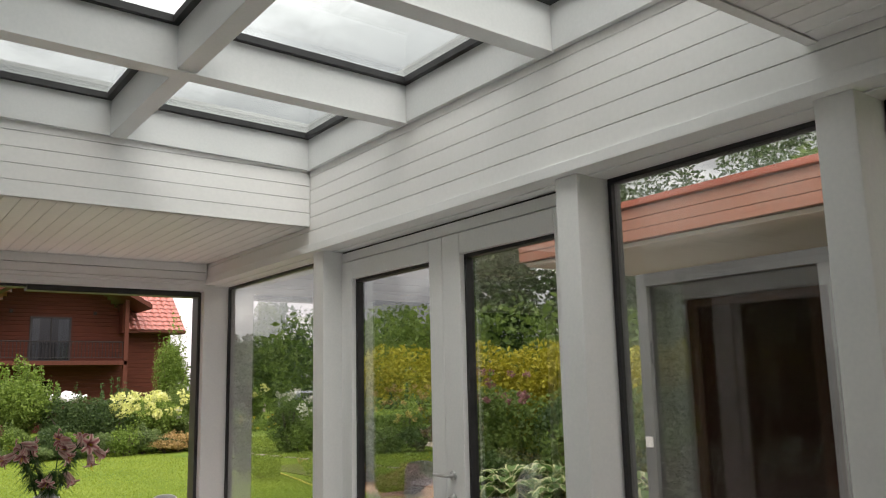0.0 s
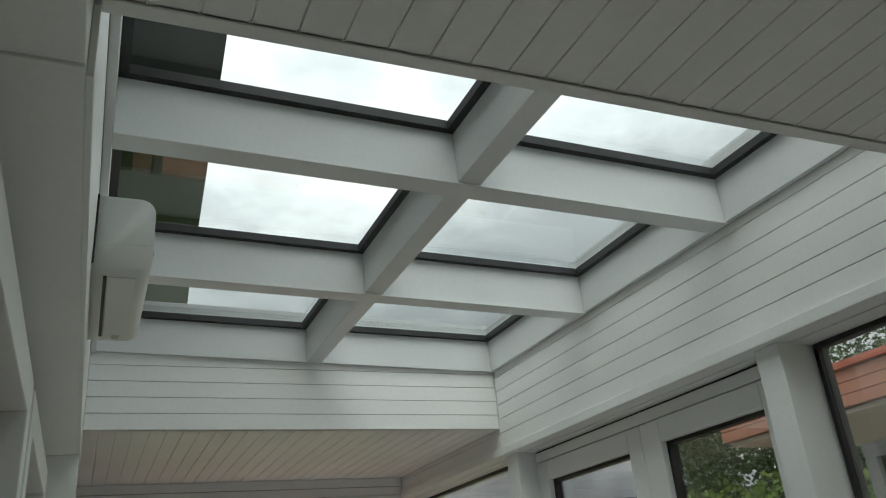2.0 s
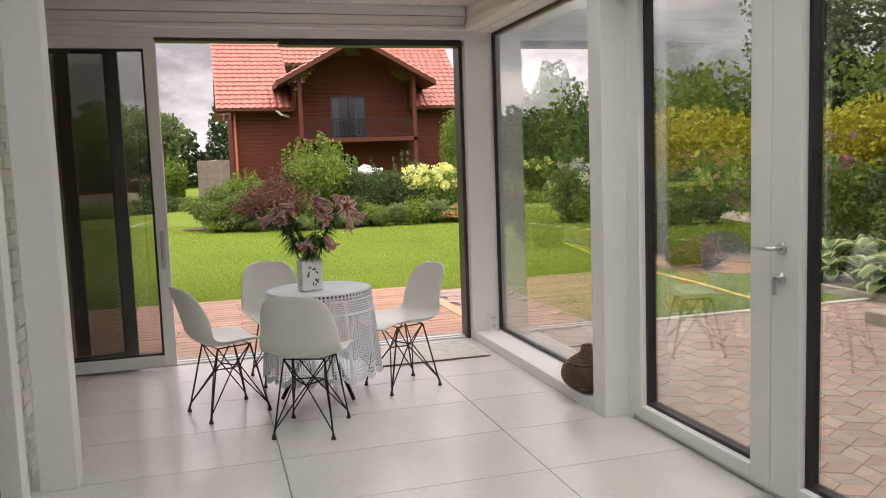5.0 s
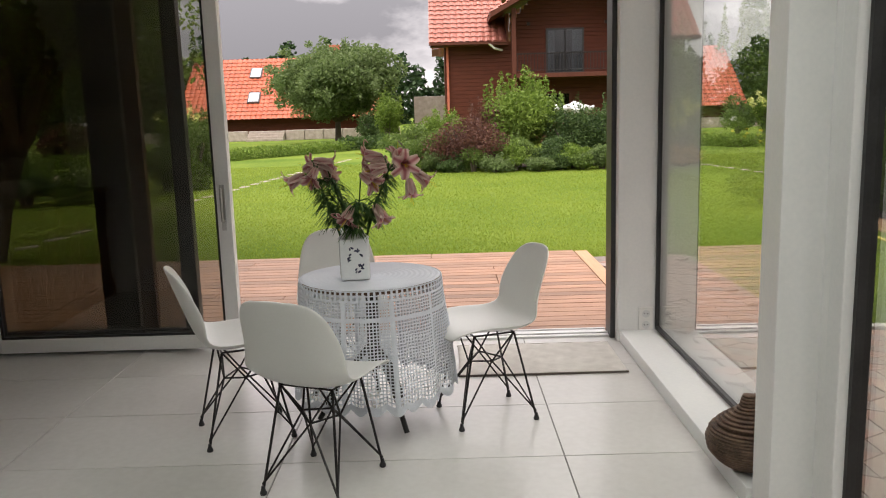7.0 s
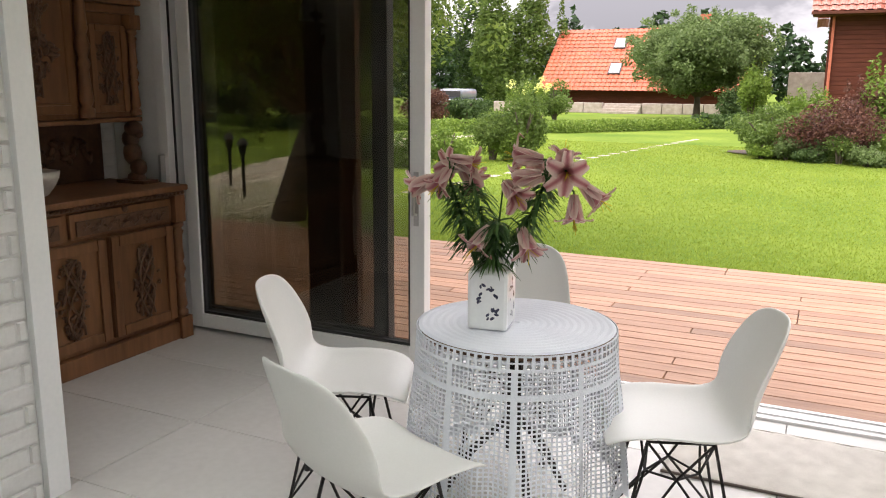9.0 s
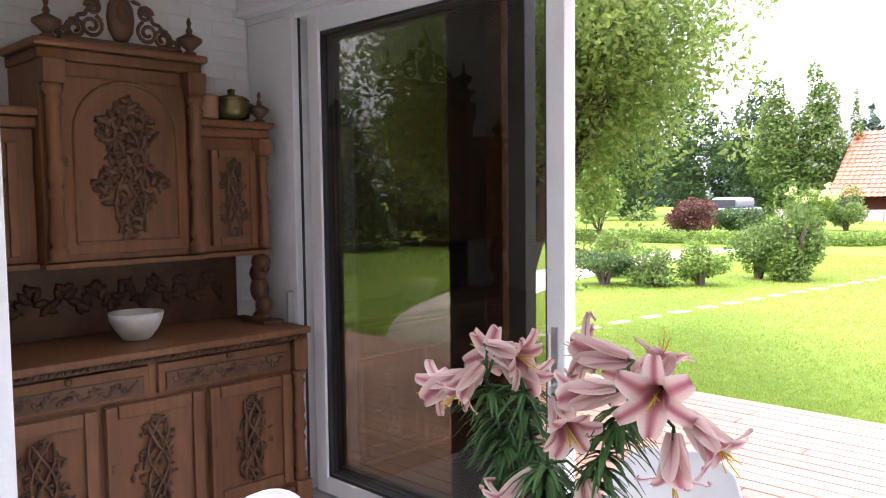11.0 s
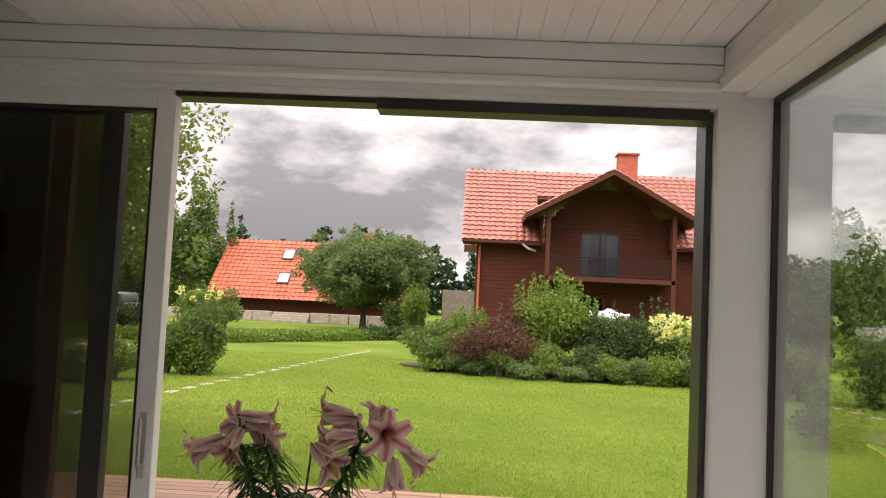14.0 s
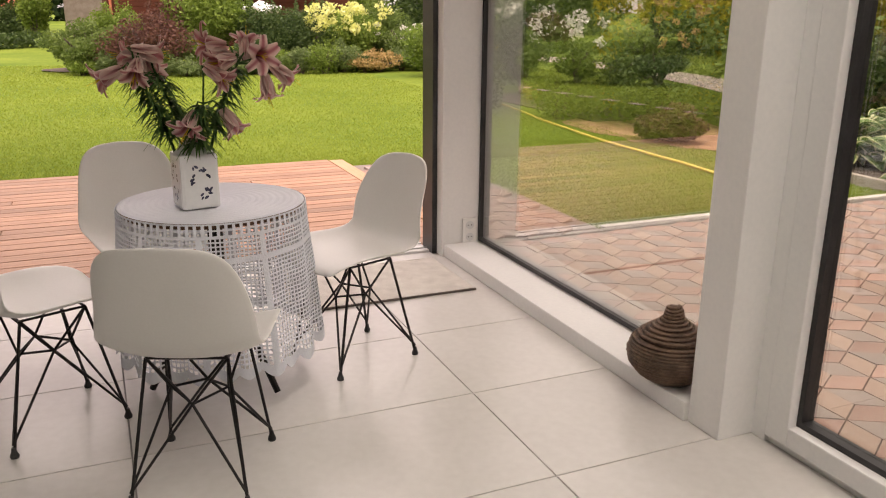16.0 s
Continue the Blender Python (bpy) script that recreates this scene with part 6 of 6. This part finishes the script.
        if arch:
            bm = bmesh.new()
            zc = z1 - 0.30
            r = (b - a) / 2 - 0.125
            pts = [(front + 0.02 - ox, (a + b) / 2 - r - oy, z0 + 0.08)] + [(front + 0.02 - ox, (a + b) / 2 - r * math.cos(math.pi * k / 14) - oy, zc + r * math.sin(math.pi * k / 14)) for k in range(15)] + [(front + 0.02 - ox, (a + b) / 2 + r - oy, z0 + 0.08)]
            tube(bm, pts + [pts[0]], 0.009, 6)
            part("arched_moulding", bm, OAK, d)
        else:
            for q0, q1, r0, r1 in ((a + 0.075, a + 0.115, z0 + 0.03, z1 - 0.06), (b - 0.115, b - 0.075, z0 + 0.03, z1 - 0.06), (a + 0.115, b - 0.115, z0 + 0.03, z0 + 0.07), (a + 0.115, b - 0.115, z1 - 0.10, z1 - 0.06)):
                p("door_frame", front + 0.02, front + 0.032, q0 + 0.002, q1 - 0.002, r0 + 0.002, r1 - 0.002, OAK, 0.004, d)
        carving("door_carving", front + 0.018, (a + b) / 2, (z0 + z1) / 2 - 0.02, cw, chh, seed, 300 if arch else 130, d)
        p("keyhole", front + 0.02, front + 0.025, a + 0.085, a + 0.1, (z0 + z1) / 2 - 0.02, (z0 + z1) / 2 + 0.02, OAKD, 0.002, d)
        return c

    cabinet(-1.27, -0.56, 1.28, 2.12, -4.06, "tower_cabinet", 0.34, 0.60, 41, True)
    cabinet(-0.555, -0.155, 1.28, 1.84, -4.13, "wing_cabinet", 0.19, 0.38, 42, False)
    cabinet(-1.675, -1.275, 1.28, 1.84, -4.13, "wing_cabinet", 0.19, 0.38, 43, False)
    for y in (-0.60, -1.23):
        turned("column", -4.02, y, 1.29, 2.02, 0.041)
        p("capital", -4.06, -3.985, y - 0.045, y + 0.045, 2.02, 2.12)
    for y in (-0.19, -1.64):
        turned("column", -4.10, y, 1.29, 1.76, 0.03)
        p("capital", -4.13, -4.065, y - 0.04, y + 0.04, 1.76, 1.84)
    for x, y, z, s in ((-4.05, -0.60, 2.205, 1.0), (-4.05, -1.23, 2.205, 1.0), (-4.12, -0.19, 1.925, 0.9), (-4.12, -1.64, 1.925, 0.9)):
        bm = bmesh.new()
        lathe(bm, [(s * a, z + s * b) for a, b in ((0.03, 0), (0.03, 0.012), (0.015, 0.02), (0.03, 0.035), (0.058, 0.06), (0.058, 0.075), (0.03, 0.09), (0.012, 0.1), (0.016, 0.112), (0.007, 0.13), (0.012, 0.15), (0.004, 0.172))], 18, (x - ox, y - oy, 0))
        part("finial", bm, OAKD, t, "turned urn finial", True)
    # crest: a leafy shield between rows of scrolls that step down to the corners
    bm = bmesh.new()
    box(bm, 0.32, 0.40, -0.27, 0.27, 2.205, 2.225, 0.006)
    bmesh.ops.create_icosphere(bm, subdivisions=2, radius=0.075, matrix=Matrix.Translation((0.365, 0, 2.33)) @ Matrix.Diagonal((0.4, 0.85, 1.5, 1)))
    bmesh.ops.create_icosphere(bm, subdivisions=2, radius=0.035, matrix=Matrix.Translation((0.385, 0, 2.35)) @ Matrix.Diagonal((0.7, 0.8, 1.5, 1)))
    lathe(bm, [(0.05, 2.43), (0.03, 2.45), (0.038, 2.47), (0.018, 2.49), (0.02, 2.505), (0.006, 2.54), (0.002, 2.555)], 10, (0.36, 0, 0))
    for s in (-1, 1):
        for yc, zc, r0, q0 in ((0.115, 2.365, 0.036, 0), (0.125, 2.285, 0.05, 2), (0.195, 2.265, 0.042, 1), (0.245, 2.24, 0.026, 3)):
            tube(bm, [(0.36, s * (yc + r0 * (1 - q * 0.75) * math.cos(q * 10 + q0)), zc + r0 * (1 - q * 0.75) * math.sin(q * 10 + q0)) for q in (k / 22 for k in range(23))], 0.0085, 6)
        for k in range(11):
            q = k / 10
            y, z = s * (0.045 + 0.225 * q ** 0.9), 2.445 - 0.20 * q ** 0.75
            bmesh.ops.create_icosphere(bm, subdivisions=1, radius=0.02, matrix=Matrix.Translation((0.362, y, z)) @ Matrix.Rotation(s * (0.5 + 0.9 * (k % 2)), 4, "X") @ Matrix.Diagonal((0.55, 0.55, 1.35 if k % 2 else 0.9, 1)))
    part("crest", bm, OAKD, t, "pierced scrolling crest", True)
    return t


sideboard()

BOWLM = surface("rough_white_ceramic", (0.62, 0.60, 0.56), (0.76, 0.74, 0.70), 0.6, 8, 60, 0.25)
bm = bmesh.new()
lathe(bm, [(0.055, 0), (0.062, 0.006), (0.095, 0.05), (0.115, 0.09), (0.122, 0.125), (0.116, 0.125), (0.108, 0.09), (0.088, 0.05), (0.05, 0.014), (0.005, 0.012)], 32)
ob = tagged(part("ceramic_bowl", bm, BOWLM, smooth=True), "rough white ceramic bowl on the sideboard", "bowl")
ob.location = (-4.12, -0.87, 0.905)
TERRA = surface("pale_terracotta", (0.30, 0.15, 0.08), (0.42, 0.23, 0.13), 0.7, 6, 60, 0.1)
bm = bmesh.new()
lathe(bm, [(0.055, 0), (0.065, 0.008), (0.068, 0.10), (0.064, 0.115), (0.056, 0.115), (0.054, 0.02)], 24)
tagged(part("clay_pot", bm, TERRA, smooth=True), "plain orange-brown clay pot on the cabinet", "pot").location = (-4.15, -0.475, 1.926)
OLIVE = surface("olive_glazed_brass", (0.10, 0.09, 0.025), (0.24, 0.20, 0.07), 0.25, 6, 60, 0.03, metal=0.6)
tur = thing("lidded_pot", (-4.17, -0.318, 1.926), "round olive-green metal pot with a knobbed lid", "pot")
bm = bmesh.new()
lathe(bm, [(0.04, 0), (0.07, 0.015), (0.082, 0.05), (0.07, 0.082), (0.072, 0.088)], 24)
part("body", bm, OLIVE, tur, "", True)
bm = bmesh.new()
lathe(bm, [(0.075, 0.088), (0.06, 0.105), (0.015, 0.115), (0.014, 0.125), (0.018, 0.135), (0.004, 0.142)], 24)
part("lid", bm, OLIVE, tur, "", True)
tur.scale = (1.22, 1.22, 1.15)
for s in (-1, 1):
    bm = bmesh.new()
    tube(bm, [(0, s * 0.075, 0.06), (0, s * 0.105, 0.075), (0, s * 0.075, 0.085)], 0.006, 6)
    part("handle", bm, OLIVE, tur)


# wicker gourd basket on the window ledge
def basket():
    t = thing("wicker_basket", (0.085, -1.985, 0.074), "brown coiled wicker basket with a lid, gourd-shaped", "basket")

    def rad(z):
        pts = [(0, 0.065), (0.03, 0.108), (0.07, 0.139), (0.11, 0.146), (0.15, 0.134), (0.18, 0.108), (0.205, 0.078), (0.225, 0.05), (0.245, 0.031), (0.28, 0.024), (0.295, 0.012)]
        for (a, ra), (b, rb) in zip(pts, pts[1:]):
            if z <= b:
                return ra + (rb - ra) * (z - a) / (b - a)
        return 0.01

    for nm, z0, z1 in (("body", 0.0, 0.165), ("lid", 0.168, 0.29)):
        bm = bmesh.new()
        turns, n = int((z1 - z0) / 0.0115), 40
        pts = []
        for k in range(turns * n + 1):
            z = z0 + 0.004 + (z1 - z0 - 0.004) * k / (turns * n)
            r = rad(z) + 0.0012 * math.sin(k * 2.1)
            pts.append((r * math.cos(2 * math.pi * k / n), r * math.sin(2 * math.pi * k / n), z))
        tube(bm, pts, 0.0066, 6)
        lathe(bm, [(rad(z0 + (z1 - z0) * k / 10) - 0.004, z0 + (z1 - z0) * k / 10) for k in range(11)], 30)
        part(nm, bm, WICKER, t, "", True)
    return t


basket().scale = (1.05, 1.05, 0.97)

# rug by the threshold
rug = thing("door_rug", (-0.53, -0.37, 0.0), "cream woven doormat with a dark bound edge", "rug")
bm = bmesh.new()
bmesh.ops.create_grid(bm, x_segments=46, y_segments=28, size=0.5, matrix=Matrix.Diagonal((0.92, 0.56, 1, 1)))
rr = random.Random(3)
for v in bm.verts:
    v.co.z = 0.010 + 0.0018 * math.sin(v.co.x * 40) * math.sin(v.co.y * 40) + rr.uniform(-0.0006, 0.0006)
ex = bmesh.ops.extrude_face_region(bm, geom=bm.faces[:])
for e in ex["geom"]:
    if isinstance(e, bmesh.types.BMVert):
        e.co.z = 0.001
part("weave", bm, RUG, rug, "", True)
bx("binding", -0.465, 0.465, -0.287, -0.279, 0.001, 0.012, RUGEDGE, rug, 0.002)
bx("binding", -0.465, 0.465, 0.281, 0.287, 0.001, 0.012, RUG, rug, 0.002)


# air conditioner on the west upstand
def aircon():
    t = thing("air_conditioner", (-2.70, -4.06, 2.755), "white wall-mounted air conditioner with rounded front", "air conditioner")
    L, H, D = 0.80, 0.285, 0.20
    bm = bmesh.new()
    box(bm, 0.0, D, -L / 2, L / 2, 0, H)
    es = [e for e in bm.edges if abs(e.verts[0].co.y - e.verts[1].co.y) > 0.5 and e.verts[0].co.x > 0.1]
    bmesh.ops.bevel(bm, geom=es, offset=0.055, segments=6, affect="EDGES", profile=0.5)
    part("casing", bm, PLASTIC, t, "glossy white casing", True)
    bx("front_seam", D - 0.003, D + 0.002, -L / 2 + 0.005, L / 2 - 0.005, 0.075, 0.079, ANTHRA, t, 0.0005)
    bx("air_flap", 0.055, D - 0.05, -L / 2 + 0.06, L / 2 - 0.06, -0.006, -0.001, LINER, t, 0.002, "pale air outlet flap")
    bx("outlet_slot", 0.04, 0.052, -L / 2 + 0.06, L / 2 - 0.06, -0.003, 0.001, RUBBER, t, 0.0005)
    # Black sheet behind the casing draws the shade of the gap to the wall.
    bx("wall_gap_shade", -0.002, 0.006, -L / 2 - 0.004, L / 2 + 0.004, 0.02, H + 0.004, RUBBER, t, 0.001)
    bx("end_seam", 0.02, D - 0.02, -L / 2 - 0.001, -L / 2 + 0.002, 0.1, 0.102, LINER, t, 0)
    bx("display_marks", 0.09, 0.12, L / 2 - 0.10, L / 2 - 0.05, -0.008, -0.0062, STEEL, t, 0)
    return t


aircon()

# double socket on the corner jamb
so = thing("wall_socket", (0.17, -0.057, 0.14), "white double wall socket on the corner jamb", "socket")
bx("plate", -0.045, 0.045, -0.012, 0.0, -0.075, 0.075, PLASTIC, so, 0.004)
for z in (-0.035, 0.035):
    bm = bmesh.new()
    lathe(bm, [(0.024, 0.0), (0.024, 0.004), (0.019, 0.004), (0.019, 0.0015), (0.001, 0.0015)], 18)
    bmesh.ops.transform(bm, matrix=Matrix.Translation((0, -0.012, z)) @ Matrix.Rotation(radians(90), 4, "X"), verts=bm.verts)
    outlet = part("outlet", bm, LINER, so, "grey recessed outlet")
    for x in (-0.0095, 0.0095):
        bm = bmesh.new()
        lathe(bm, [(0.0035, 0.0), (0.0035, 0.0022)], 8)
        bmesh.ops.transform(bm, matrix=Matrix.Translation((x, -0.012, z)) @ Matrix.Rotation(radians(90), 4, "X"), verts=bm.verts)
        part("pin_hole", bm, RUBBER, outlet)
# small sensor and keypad on the brick wall
sb = thing("brass_hook", (-2.93, -2.25, 1.62), "small metal bracket on the white brick wall", "bracket")
bx("plate", -0.02, 0.0, -0.03, 0.03, -0.06, 0.06, STEEL, sb, 0.004)
bx("hook", 0.0, 0.03, -0.01, 0.01, -0.03, 0.0, STEEL, sb, 0.004)
# ---- pieces of floor, deck and brickwork ----
def block_mesh(name, w, d, h, bevel, material):
    bm = bmesh.new()
    vs = [bm.verts.new((x * w / 2, y * d / 2, 0)) for x, y in ((-1, -1), (1, -1), (1, 1), (-1, 1))]
    hi = [bm.verts.new((x * (w / 2 - bevel), y * (d / 2 - bevel), h)) for x, y in ((-1, -1), (1, -1), (1, 1), (-1, 1))]
    bm.faces.new(hi)
    for i in range(4):
        bm.faces.new((vs[i], vs[(i + 1) % 4], hi[(i + 1) % 4], hi[i]))
    me = bpy.data.meshes.new(name)
    bm.to_mesh(me)
    bm.free()
    me.materials.append(material)
    return me


# floor tiles on a straight grid
tile_cache = {}
xs = [-4.44, -4.143, -2.953, -1.763, -0.573, 0.30]
ys = [0.055] + [-0.492 - 0.6015 * k for k in range(15)]
for x0, x1 in zip(xs, xs[1:]):
    for y1, y0 in zip(ys, ys[1:]):
        if x1 < -2.9 and y1 < -2.1:
            continue
        key = (round(x1 - x0, 3), round(y1 - y0, 3))
        if key not in tile_cache:
            tile_cache[key] = block_mesh("tile", key[0] - 0.004, key[1] - 0.004, 0.006, 0.0012, TILE)
        ob = new("tile", tile_cache[key])
        ob.parent = floor
        ob.location = ((x0 + x1) / 2, (y0 + y1) / 2, -0.006)

# deck boards
rng = random.Random(21)
y = 0.262
while y < 3.40:
    x = -11.9 + rng.uniform(0, 2)
    a = -12.0
    while a < 0.28:
        b = min(0.285, a + rng.choice((2.4, 3.0, 3.6, 4.2)))
        if 0.285 - b < 0.5:
            b = 0.285
        ob = new("deck_board", block_mesh("deck_board", b - a - 0.003, 0.122, 0.028, 0.003, DECK))
        ob.parent = deck
        ob.location = ((a + b) / 2, y + 0.0625, -0.075 + rng.uniform(-0.0008, 0.0008))
        a = b
    y += 0.1285

# painted bricks
def bricks(parent, axis, at, a0, a1, z0, z1, proud=0.012):
    """A running bond of painted bricks on a wall facing +x ('x')."""
    w, h = 0.25, 0.075
    mesh = {}
    row = 0
    z = z0
    while z < z1 - 0.02:
        a = a0 - (w / 2 if row % 2 else 0)
        while a < a1 - 0.01:
            s, e = max(a, a0), min(a + w, a1)
            if e - s > 0.03:
                k = round(e - s, 2)
                if k not in mesh:
                    me = block_mesh("brick", k - 0.010, min(h, z1 - z) - 0.010, proud, proud / 3, BRICKW)
                    mesh[k] = me
                ob = new("brick", mesh[k])
                ob.parent = parent
                ob.matrix_local = Matrix.Translation((at, (s + e) / 2, z + h / 2)) @ Matrix(((0, 0, 1, 0), (1, 0, 0, 0), (0, 1, 0, 0), (0, 0, 0, 1)))
            a += w
        z += h
        row += 1


bricks(wall_brick, "x", -2.95, -2.65, -1.855, 0.0, 2.5)
bricks(wall_niche, "x", -4.44, -1.76, -0.06, 0.0, 2.8, 0.002)
